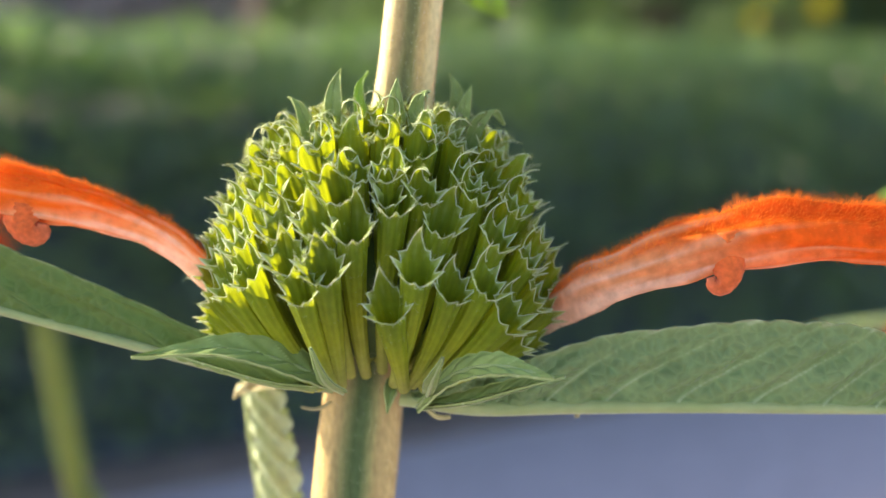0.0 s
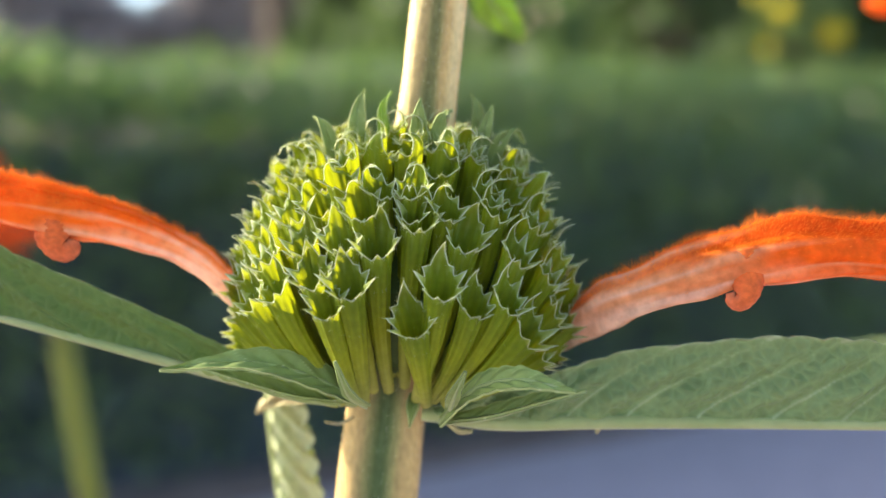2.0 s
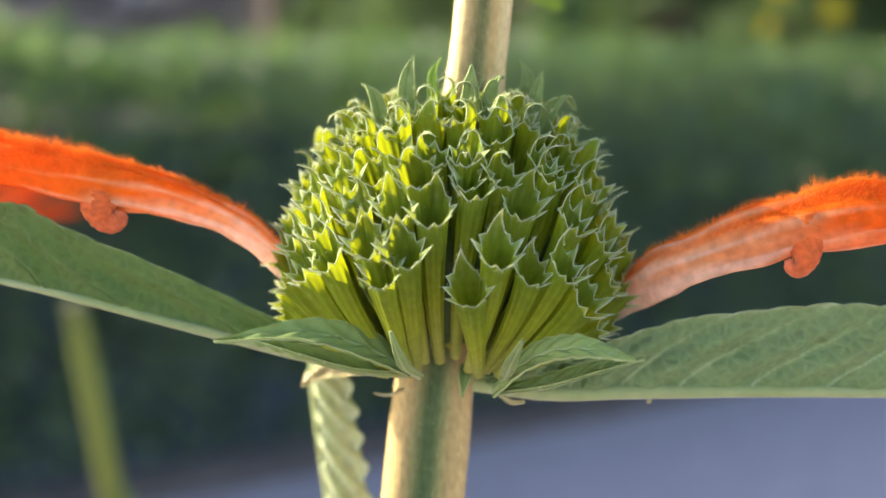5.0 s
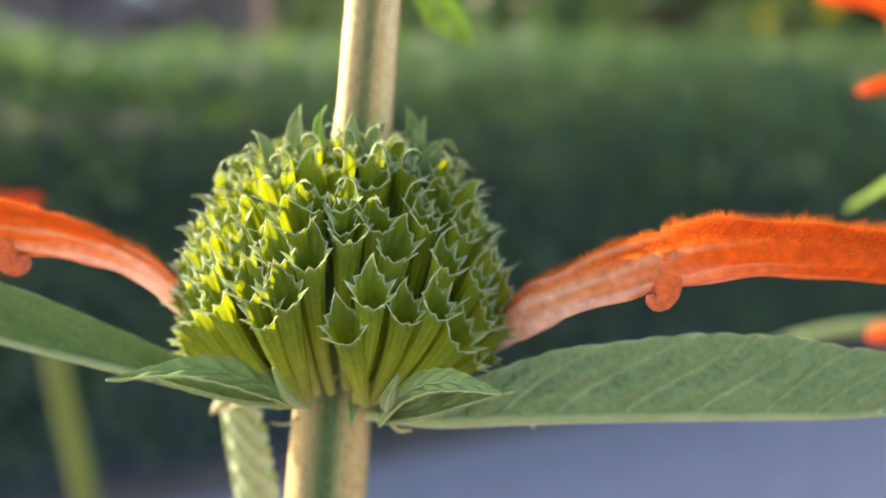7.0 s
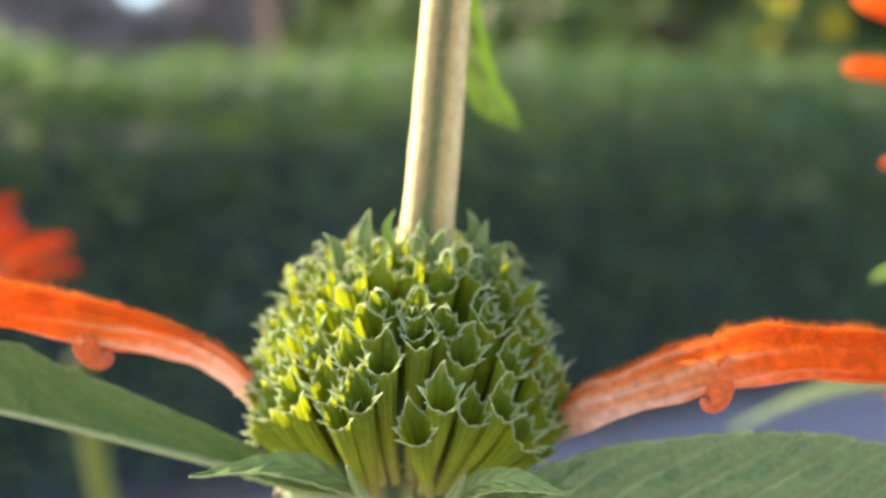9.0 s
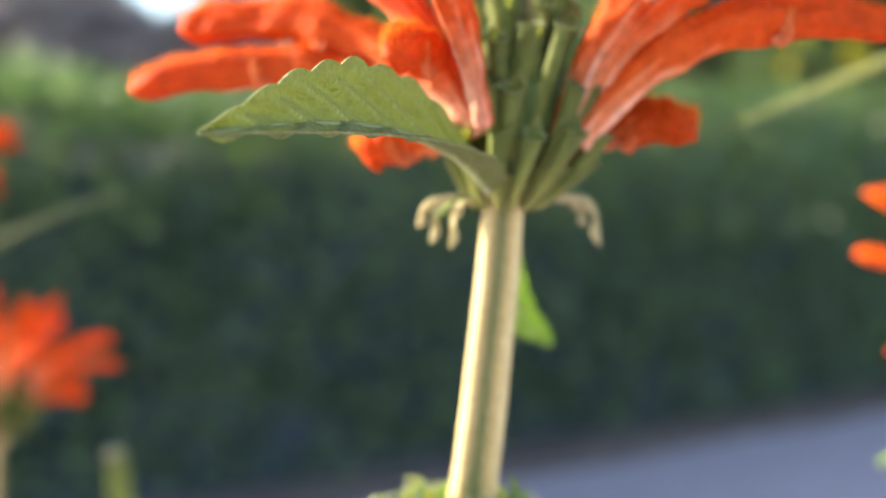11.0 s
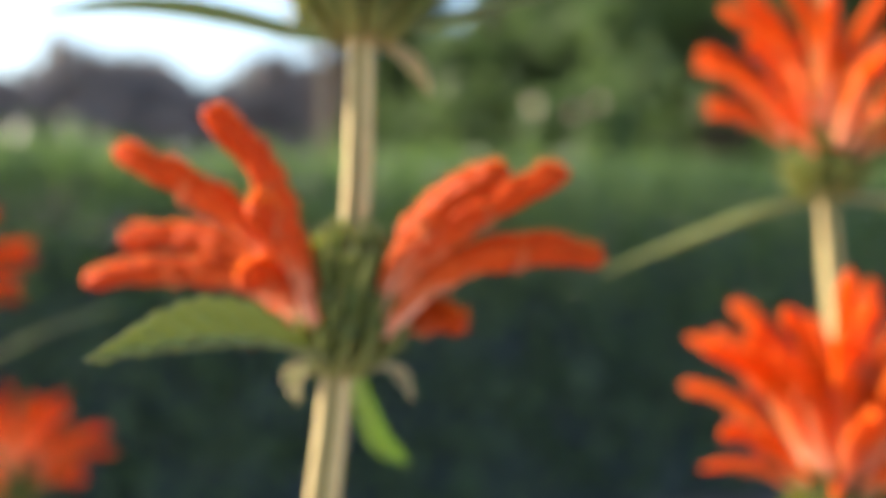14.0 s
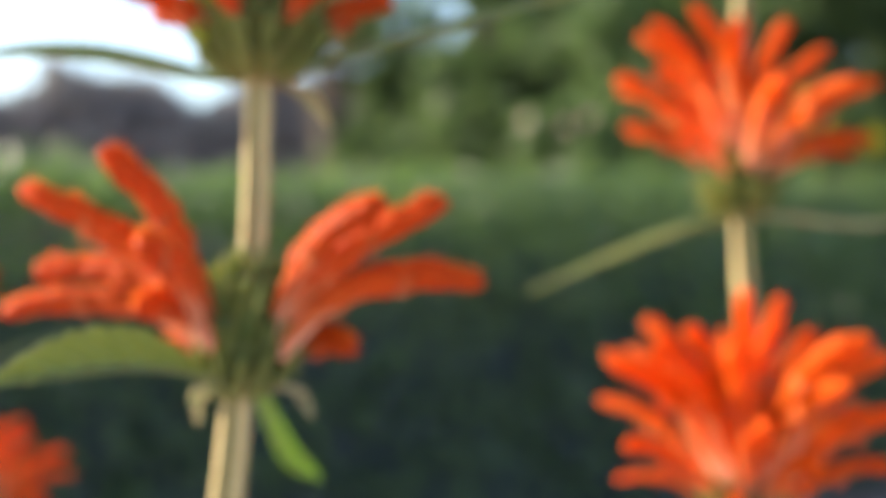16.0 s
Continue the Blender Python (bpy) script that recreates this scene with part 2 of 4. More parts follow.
def tube_mesh(name, pts, radii, sides=10, n=24, attr=None, value=0.5):
    path = spline(pts, n)
    r = np.interp(np.linspace(0, 1, n), np.linspace(0, 1, len(radii)), radii)
    _, side, up = frames(path, (0.13, 0.31, 0.94) if abs(path[-1][2] - path[0][2]) < 0.7 * np.linalg.norm(path[-1] - path[0]) else (0.1, 1, 0.05))
    verts = []
    for i in range(n):
        for j in range(sides):
            a = 2 * math.pi * j / sides
            verts.append(path[i] + r[i] * (math.cos(a) * side[i] + math.sin(a) * up[i]))
    faces = grid_faces(n, sides) + [tuple(range(sides))[::-1], tuple(range((n - 1) * sides, n * sides))]
    return solid(name, verts, faces, attr, [value + (1 - value) * (k // sides) / n for k in range(len(verts))] if attr else None)


def hairs_mesh(name, roots, normals, lengths, width, lean=0.6, seed=1):
    """Fine tapered hairs, each a thin three-sided spike."""
    rng = np.random.default_rng(seed)
    verts, faces = [], []
    for p, nrm, length in zip(roots, normals, lengths):
        d = np.array(nrm) + lean * rng.normal(0, 0.5, 3)
        d /= np.linalg.norm(d)
        a = np.cross(d, rng.normal(0, 1, 3))
        a /= np.linalg.norm(a) + 1e-9
        b = np.cross(d, a)
        k = len(verts)
        bend = np.array((0, 0, -0.12 * length))
        verts += [p + a * width, p - a * width * 0.5 + b * width * 0.87, p - a * width * 0.5 - b * width * 0.87, p + d * length + bend]
        faces += [(k, k + 1, k + 3), (k + 1, k + 2, k + 3), (k + 2, k, k + 3)]
    return solid(name, verts, faces)


# ---- the kinds of plant parts ----


def stem_mesh(name, pts, halves, n=90, sides=48, turn=45.0):
    """A square stem with rounded corner ribs and a groove down each face."""
    path = spline(pts, n)
    w = np.interp(np.linspace(0, 1, n), np.linspace(0, 1, len(halves)), halves) / 0.83
    _, side, up = frames(path, (0, 1, 0.02))
    verts, rib = [], []
    for i in range(n):
        for j in range(sides):
            a = 2 * math.pi * j / sides
            corner = math.cos(4 * (a - radians(turn)))
            away = abs((a - radians(turn - 45) + math.pi / 4) % (math.pi / 2) - math.pi / 4)
            groove = math.exp(-(away / radians(14)) ** 2)
            wob = 1 + 0.02 * noise.noise((path[i][2] * 160, a * 2, 3))
            r = w[i] * (1 + 0.10 * corner - 0.26 * groove) * wob
            verts.append(path[i] + r * (math.cos(a) * side[i] + math.sin(a) * up[i]))
            rib.append(min(1, max(0, 0.58 + 0.36 * corner - 0.6 * groove)))
    faces = grid_faces(n, sides) + [tuple(range(sides))[::-1], tuple(range((n - 1) * sides, n * sides))]
    return solid(name, verts, faces, "rib", rib)


def leaf_mesh(name, mid, width, a_dir, b_dir, veins=9, teeth=16, n=110, m=14, tooth=0.06, puff=0.0017, thick=0.00035, slant=0.55, base=0.15, pale=0.75, quilt=0.0):
    """A leaf folded along its midrib: two blades with pinnate veins, puffed cells and a scalloped margin."""
    path = spline(mid, n)
    length = np.linalg.norm(np.diff(path, axis=0), axis=1).sum()
    ws = np.interp(np.linspace(0, 1, n), [p for p, _ in width], [v for _, v in width])
    k = np.ones(7) / 7
    ws = np.convolve(np.pad(ws, 3, mode="edge"), k, "valid")
    ws[0], ws[-1] = width[0][1], width[-1][1]
    a_dir, b_dir = (np.array(d, dtype=float) / np.linalg.norm(d) for d in (a_dir, b_dir))
    top, vein, nor = [], [], []
    for i in range(n):
        s = i / (n - 1)
        tan = path[min(i + 1, n - 1)] - path[max(i - 1, 0)]
        tan /= np.linalg.norm(tan)
        for j in range(-m, m + 1):
            v = j / m
            d = a_dir if j >= 0 else b_dir
            av = abs(v)
            nrm = np.cross(tan, d) * (1 if j >= 0 else -1)
            nrm /= np.linalg.norm(nrm)
            saw = ((s - slant * 0.35 * av + 0.012 * noise.noise((s * 9, 4, 4))) * teeth) % 1.0
            edge = 1 + tooth * (math.sin(math.pi * saw ** 0.7) - 0.6) * max(0, (av - 0.7) / 0.3)
            ph = (s - slant * ws[i] / length * av ** 1.25 * 2.8 + 0.010 * noise.noise((s * 7, av * 1.5, 8))) * veins
            near = abs((ph + 0.5) % 1.0 - 0.5)
            line = math.exp(-(near * 14 / veins / 0.055) ** 2) * (1 - 0.5 * av) * (1 if s > base * 0.5 else 0)
            fine = abs(noise.noise((s * 70, v * 9, 5.0)))
            fine = math.exp(-(fine / 0.06) ** 2) * 0.16
            cell = quilt * (noise.noise((s * length * 330, v * ws[i] * 330, 2.0)) + 0.5 * noise.noise((s * length * 760, v * ws[i] * 760, 6.0))) * (1 - 0.8 * line) * min(1, 6 * av)
            h = cell + (0.0006 * line * line * (1 - 0.6 * av) if quilt else 0) + 0.7 * puff * ((1 - line) * (0.55 + 0.45 * math.cos(2 * math.pi * (near - 0.5))) - 0.3 * fine) * math.sin(math.pi * min(1, av * 1.15)) ** 0.7
            curl = (0.18 * av * av) * ws[i]
            q = path[i] + d * ws[i] * av * edge + nrm * (h + curl * 0.6)
            top.append(q)
            nor.append(nrm)
            rim = max(0, (av - 0.93) / 0.07) * 0.35
            vein.append(min(1, 0.27 + pale * line + 0.3 * fine + rim + 140 * cell + (0.4 if av < 0.05 else 0)))
    cols = 2 * m + 1
    low = [p - q * thick for p, q in zip(top, nor)]
    c = len(top)
    faces = grid_faces(n, cols, wrap=False)
    faces += [tuple(x + c for x in f[::-1]) for f in grid_faces(n, cols, wrap=False)]
    for i in range(n - 1):
        for e in (0, cols - 1):
            q = (i * cols + e, (i + 1) * cols + e, (i + 1) * cols + e + c, i * cols + e + c)
            faces.append(q if e else q[::-1])
    for i in (0, n - 1):
        for j in range(cols - 1):
            q = (i * cols + j, i * cols + j + 1, i * cols + j + 1 + c, i * cols + j + c)
            faces.append(q[::-1] if i else q)
    return solid(name, top + low, faces, "vein", vein + vein)


def leaf(parent, mid, width, a_dir, b_dir, mat=LEAF, rib=0.0007, rib_mat=RIB, label="", name="leaf", **more):
    ob = part(name, leaf_mesh(name, mid, width, a_dir, b_dir, **more), mat, parent, label)
    if rib:
        part("midrib", tube_mesh("midrib", mid, (rib, rib * 0.9, rib * 0.6, rib * 0.25), 8, 40), rib_mat, ob)
    return ob


def calyx_mesh(length, mouth, tooth, spikes=8, sides=64, seed=0, bend=0.16, hook=0.3, hairs=True, slant=0.5, star=0.75):
    """One calyx along +z, upper side towards +y: a ribbed funnel with a long pointed upper tooth, which bends over the mouth by
    the angle hook, and short spreading spines round its slanting rim. Gives the mesh and the place of its farthest point."""
    rng = np.random.default_rng(seed)
    jitter = rng.uniform(0.65, 1.25, spikes)
    body = np.linspace(0, 1, 11)
    rim = np.linspace(0, 1, 9)[1:]
    wide = radians(46)
    reach = math.sin(wide)
    tip = [0.0, 0.0, 0.0]
    # the tooth's arc: how far it has come along and over, at even steps of its length
    bow = hook * np.linspace(0, 1, 41) ** 1.5
    come = np.concatenate([[0], np.cumsum(np.cos(bow[1:]))]) / 40
    over_by = np.concatenate([[0], np.cumsum(np.sin(bow[1:]))]) / 40
    twist = rng.uniform(-0.35, 0.35)

    def ring(s, over):
        out, along = [], []
        slope = math.atan(2 * bend * s)
        cs, sn = math.cos(slope), math.sin(slope)
        for j in range(sides):
            a = 2 * math.pi * j / sides
            r = mouth * (0.36 + 0.52 * s + 0.08 * s ** 4) * (1 + 0.055 * math.cos(10 * a) * min(1, 1.6 * s) * (1 - 0.6 * over))
            upper = abs((a - math.pi / 2 + math.pi) % (2 * math.pi) - math.pi)
            u = (a / (2 * math.pi) * spikes + 0.25) % 1.0
            k = int(a / (2 * math.pi) * spikes + 0.25) % spikes
            tri = max(0.0, 1 - abs(u - 0.5) * 2) ** 1.9
            big = max(0.0, 1 - math.sin(upper) / reach) if upper < wide else 0.0
            small = star * mouth * tri * jitter[k] * (0.6 if upper < wide else 1)
            q = over * (0.95 * big - 0.35 * big ** 2 + 0.40 * big ** 4)
            h, curl = float(np.interp(q, np.linspace(0, 1, 41), come)) * tooth, float(np.interp(q, np.linspace(0, 1, 41), over_by)) * tooth
            if over * small > h:
                h, curl = over * small, 0.0
            h += slant * mouth * math.sin(a) * s ** 2.5
            if big > 0.02:
                flare = 1 + over * 0.06 - over * over * 0.12 * big
            else:
                flare = 1 + over * (0.06 + 0.9 * star * tri * over * jitter[k])
            x, w = r * flare * math.cos(a) + twist * curl, r * flare * math.sin(a) - curl
            out.append((x, bend * length * s * s + w * cs + h * sn, s * length - w * sn + h * cs))
            along.append(min(1, 0.70 * s + 0.06 * max(0, -math.cos(10 * a)) * (1 - over) + (0.25 * over ** 5 * big + 0.22 * over ** 6 if big > 0.1 else 0.26 * over)))
            if j == sides // 4 and out[-1][2] > tip[2]:
                tip[:] = out[-1]
        return out, along

    verts, val, rows = [], [], 0
    for s, q in [(s, 0) for s in body] + [(1, q) for q in rim]:
        o, a = ring(s, q)
        verts += o
        val += a
        rows += 1
    faces = grid_faces(rows, sides)
    faces.append(tuple(range(sides))[::-1])
    if hairs:
        # the margin of the mouth: a bead whose pale colour holds fuzz and rim light
        edge = [np.array(verts[(rows - 1) * sides + j]) for j in range(sides)]
        first = len(verts)
        for j in range(sides):
            way = edge[(j + 1) % sides] - edge[j - 1]
            way /= np.linalg.norm(way) + 1e-12
            p = np.cross(way, (0.1, 0.2, 0.97))
            p /= np.linalg.norm(p) + 1e-12
            q = np.cross(way, p)
            for k in range(4):
                verts.append(tuple(edge[j] + 0.000068 * (math.cos(k * math.pi / 2) * p + math.sin(k * math.pi / 2) * q)))
                val.append(1.0)
        faces += [(first + j * 4 + k, first + j * 4 + (k + 1) % 4, first + (j + 1) % sides * 4 + (k + 1) % 4, first + (j + 1) % sides * 4 + k) for j in range(sides) for k in range(4)]
        # fine pale hairs along the margin and the ribs
        last = (rows - 1) * sides
        for k in range(320):
            j = int(rng.integers(0, sides))
            p = np.array(verts[last - sides * (0 if k < 220 else int(rng.integers(1, 12))) + j])
            out = np.array((p[0], p[1] - bend * length, 0.5 * mouth))
            out = out / np.linalg.norm(out) + rng.normal(0, 0.5, 3)
            d = out / np.linalg.norm(out) * rng.uniform(0.00025, 0.0008)
            side = np.cross(d, (0.3, 0.5, 0.8))
            side = side / np.linalg.norm(side) * 0.000035
            k = len(verts)
            verts += [tuple(p + side), tuple(p - side), tuple(p + d)]
            val += [0.9, 0.9, 1.0]
            faces.append((k, k + 1, k + 2))
    return solid("calyx", verts, faces, "along", val), Vector(tip)


def aim(base, tip, up=(0, 0, 1)):
    """A pose at base with z towards tip and y as near to up as can be."""
    z = (Vector(tip) - Vector(base)).normalized()
    y = Vector(up) - z * z.dot(Vector(up))
    if y.length < 0.05:
        y = Vector((0, 1, 0)) - z * z.y
    y.normalize()
    m = Matrix((y.cross(z), y, z)).transposed().to_4x4()
    m.translation = Vector(base)
    return m


def calyx_head(parent, node, centre, radius, tall, rows, seed=1, label="", skip=None, sides=64, hairs=True, mat=OLIVE, single=(), claw=0.02, slant=0.34, star=0.5):
    """A whorl of calyces that spring from a node of the stem. rows: degrees above the middle, how many, mouth, tooth.
    single: calyces set one by one: turn and degrees of the tip, turn and distance of the foot, mouth, tooth, reach."""
    rng = random.Random(seed)
    c, nd = Vector(centre), Vector(node)
    bm = bmesh.new()
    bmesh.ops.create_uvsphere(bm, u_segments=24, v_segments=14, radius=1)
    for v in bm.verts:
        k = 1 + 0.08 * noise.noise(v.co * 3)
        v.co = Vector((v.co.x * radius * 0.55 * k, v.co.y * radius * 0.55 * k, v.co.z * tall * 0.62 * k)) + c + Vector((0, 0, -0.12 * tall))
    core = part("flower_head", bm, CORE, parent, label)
    for r, (deg, count, mouth, tooth) in enumerate(rows):
        kinds = []
        for a in range(count):
            t = 2 * math.pi * (a + 0.5 * (r % 2) + rng.uniform(-0.22, 0.22)) / count
            f = radians(deg + rng.uniform(-6.5, 6.5))
            if skip and skip(math.degrees(t) % 360, deg):
                continue
            k = rng.uniform(0.93, 1.02)
            tip = c + Vector((radius * k * math.cos(f) * math.cos(t), radius * k * math.cos(f) * math.sin(t), tall * k * math.sin(f)))
            foot = 0.18 + 0.17 * max(0.0, min(1.0, (30 - deg) / 30))
            b = nd + Vector((foot * radius * math.cos(t), foot * radius * math.sin(t), 0.16 * tall * max(0, math.sin(f)) ** 0.5))
            reach = (tip - b).length
            if len(kinds) < 3:
                bend = 0.18 if deg < -10 else max(0.02, 0.34 - 0.0050 * (deg + 13))
                me, top = calyx_mesh(reach - 0.85 * tooth, mouth, tooth, 8, sides, seed * 100 + r * 7 + len(kinds), bend, 0.3 + claw * max(0, deg) + 0.3 * (len(kinds) - 1), hairs, slant, star)
                me.materials.append(mat)
                kinds.append((me, top))
            me, top = rng.choice(kinds)
            ob = new("calyx", me)
            ob.parent = core
            size = reach / top.length
            wide = size * rng.uniform(0.9, 1.12)
            ob.matrix_basis = (aim(b, tip, (rng.uniform(-0.7, 0.7), rng.uniform(-0.7, 0.7), 1)) @ Matrix.Rotation(math.atan2(top.y, top.z), 4, "X")
                               @ Matrix.Diagonal((wide, size, size, 1)))
    for j, (turn, deg, foot_turn, foot, mouth, tooth, k) in enumerate(single):
        t, f, u = radians(turn), radians(deg), radians(foot_turn)
        tip = c + Vector((radius * k * math.cos(f) * math.cos(t), radius * k * math.cos(f) * math.sin(t), tall * k * math.sin(f)))
        b = nd + Vector((foot * radius * math.cos(u), foot * radius * math.sin(u), 0.05 * tall * max(0.0, deg / 20)))
        reach = (tip - b).length
        me, top = calyx_mesh(reach - 0.85 * tooth, 0.89 * mouth, tooth, 9, 72, seed * 100 + 500 + j, 0.20, rng.uniform(0.2, 0.6) + 0.042 * max(0, deg - 6), hairs, 0.7, 0.75)
        ob = part("calyx", me, mat, core)
        ob.matrix_basis = (aim(b, tip, (rng.uniform(-0.25, 0.25), rng.uniform(-0.25, 0.25), 1)) @ Matrix.Rotation(math.atan2(top.y, top.z), 4, "X")
                           @ Matrix.Diagonal((1, reach / top.length, reach / top.length, 1)))
    return core


def corolla(parent, pts, radii, seed=1, fuzz=900, lip=True, label="", n=64, sides=40, up=(0, 0, 1), lip_at=0.5, lip_size=1.0, hair=0.0019, rough=1.0, start=0.0, lip_front=0.68, lip_wide=1.0, petal=PETAL, web=0.0):
    """A downy two-lipped tube: pale at its base, a long hooded upper lip and a small lower lip that is curled back."""
    rng = np.random.default_rng(seed)
    path = spline(pts, n)
    r = np.interp(np.linspace(0, 1, n), np.linspace(0, 1, len(radii)), radii)
    tan, side, upv = frames(path, up)
    verts, along, roots, normals = [], [], [], []
    for i in range(n):
        s = i / (n - 1)
        hood = max(0.0, (s - lip_at) / (1 - lip_at))
        end = math.sqrt(max(0.02, 1 - max(0, (s - 0.9) / 0.1) ** 2))
        for j in range(sides):
            a = 2 * math.pi * j / sides
            x, z = 0.74 * math.cos(a), math.sin(a)
            if z < 0 and hood > 0:
                z *= 1 - min(1, hood * 3) * 0.25
            crease = 1 + 0.07 * math.sin(a * 5 + 2 * s) + 0.05 * math.sin(a * 9 + seed - 3 * s) + 0.17 * rough * noise.noise((s * 11, math.cos(a) * 1.5, math.sin(a) * 1.5 + seed))
            off = r[i] * end * crease * (x * side[i] + z * upv[i])
            verts.append(path[i] + off)
            along.append(min(1, max(0, start + s * 1.05 + 0.20 * math.sin(a) - 0.34 * max(0, math.sin(a * 7 + 1.5 * math.sin(5 * s) + seed)) ** 3 * (1 - 0.4 * s) + 0.12 * noise.noise((s * 14, math.cos(a) * 3, math.sin(a) * 3)))))
    faces = grid_faces(n, sides) + [tuple(range(sides))[::-1], tuple(range((n - 1) * sides, n * sides))]
    ob = part("corolla", solid("corolla", verts, faces, "along", along), petal, parent, label)
    if lip:
        i = int(lip_at * (n - 1))
        front = -side[i] * math.copysign(1, side[i][1])
        o, q = path[i] + front * r[i] * lip_front, r[i] * lip_size
        t, u = tan[i], upv[i]
        curve = [o + t * q * 0.25 + u * q * 0.45, o + t * q * 0.22 + u * q * 0.05, o + t * q * 0.16 - u * q * 0.45, o + t * q * 0.02 - u * q * 0.95, o - t * q * 0.25 - u * q * 1.22, o - t * q * 0.52 - u * q * 1.12, o - t * q * 0.55 - u * q * 0.88]
        line = spline(curve, 54)
        lt, ls, lu = frames(line, front)
        lv, la = [], []
        for k in range(54):
            g = k / 53
            wide = (1 + web * (1 - g) ** 2) * lip_wide * q * (0.16 + 0.26 * math.sin(math.pi * min(1, 0.12 + g * 0.95)) ** 0.8) * (1 + 0.035 * math.sin(k * 1.9) * (g > 0.1))
            deep = lip_wide * q * 0.17 * (1 - 0.5 * g) * (1 + 0.06 * math.sin(k * 1.9 + 0.8))
            for j in range(18):
                b = 2 * math.pi * j / 18
                wav = 1 + 0.10 * noise.noise((g * 9, math.cos(b) * 2, math.sin(b) * 2 + seed))
                lv.append(line[k] + wav * (wide * math.cos(b) * ls[k] + (deep * math.sin(b) - 0.35 * wide * math.cos(b) ** 2) * lu[k]))
                la.append(min(1, 0.1 + 0.6 * g + 0.2 * abs(math.cos(b))))
        me = solid("lower_lip", lv, grid_faces(54, 18) + [tuple(range(18))[::-1], tuple(range(53 * 18, 54 * 18))], "along", la)
        part("lower_lip", me, LIP, ob)
    if fuzz:
        length = []
        while len(roots) < fuzz:
            s = rng.uniform(0.05, 0.98)
            a = rng.uniform(0, 2 * math.pi)
            lift = math.sin(a)
            if rng.uniform() > 0.10 + 0.90 * max(0, lift) ** 1.5 or rng.uniform() > 0.3 + 0.7 * s:
                continue
            i = min(n - 1, int(s * (n - 1)))
            j = int(a / (2 * math.pi) * sides) % sides
            i2, j2 = min(n - 1, i + 1), (j + 1) % sides
            u, v = rng.uniform(), rng.uniform()
            p = (verts[i * sides + j] * (1 - u) + verts[i2 * sides + j] * u) * (1 - v) + (verts[i * sides + j2] * (1 - u) + verts[i2 * sides + j2] * u) * v
            d = p - path[i] * (1 - u) - path[i2] * u
            roots.append(p - d * 0.02)
            normals.append(d / (np.linalg.norm(d) + 1e-9) + 0.35 * tan[i])
            tuft = 0.55 + 0.9 * max(0.0, noise.noise((s * 26, a * 2.2, seed)) + 0.3)
            length.append(hair * tuft * rng.uniform(0.4, 1.1) * (0.22 + 0.78 * max(0, lift)) * (0.5 + 0.6 * s))
        tagged(part("fuzz", hairs_mesh("fuzz", roots, normals, length, 0.000026, 0.7, seed), FUZZ, ob), kind="stuff")
    return ob


def thing(name, place, label, category, group="", kind=""):
    ob = new(name)
    ob.empty_display_size = 0.02
    ob.location = place
    return tagged(ob, label, category, group, kind)


# ---- ground, hedge and distance ----
rng = np.random.default_rng(7)


def ground_mesh():
    edge = [-400, -60, -20, -8, -4, -2, 0, 2, 4, 8, 20, 60, 400]
    verts = [(x, y, 0.012 * noise.noise((x * 0.6, y * 0.6, 0)) if abs(x) < 9 and abs(y) < 9 else 0) for y in edge for x in edge]
    return solid("ground", verts, grid_faces(len(edge), len(edge), wrap=False))


tagged(part("ground", ground_mesh(), ROAD), "pale grey asphalt lane in open shade", "road", kind="structure")


def leaves_mesh(name, centres, normals, size, seed):
    """Many small pointed leaves, each two folded triangles."""
    r = np.random.default_rng(seed)
    verts, faces = [], []
    for c, nrm in zip(centres, normals):
        d = nrm * 0.6 + r.normal(0, 0.6, 3)
        d /= np.linalg.norm(d) + 1e-9
        a = np.cross(d, r.normal(0, 1, 3))
        a /= np.linalg.norm(a) + 1e-9
        b = np.cross(d, a)
        s = size * r.uniform(0.6, 1.4)
        k = len(verts)
        verts += [c - a * s, c + b * s * 0.45 + d * s * 0.12, c + a * s, c - b * s * 0.45 + d * s * 0.12]
        faces += [(k, k + 1, k + 2), (k, k + 2, k + 3)]
    return solid(name, verts, faces, smooth=False)


HEDGE_A, HEDGE_B = np.array((-6.0, 0.57)), np.array((8.2, 8.10))    # foot of the near face
HEDGE_TOP = 1.53


def round_off(u):
    """How deep the hedge's top edge is rounded along its length; shaped to widen the sunlit band towards one end."""
    return 0.14 + 0.56 * max(0.0, min(1.0, (u - 5.6) / 3.6))


def shoulder(z, top, u):
    """How far the rounded front of the hedge stands back at a height."""
    k = max(0.0, min(0.999, (z - top + round_off(u)) / round_off(u)))
    return (0.12 + 1.25 * round_off(u)) * (1 - math.sqrt(1 - k * k))


def rise(u):
    """The hedge grows taller along its length."""
    return 0.012 * max(-2.5, min(4.0, u - 6.8))


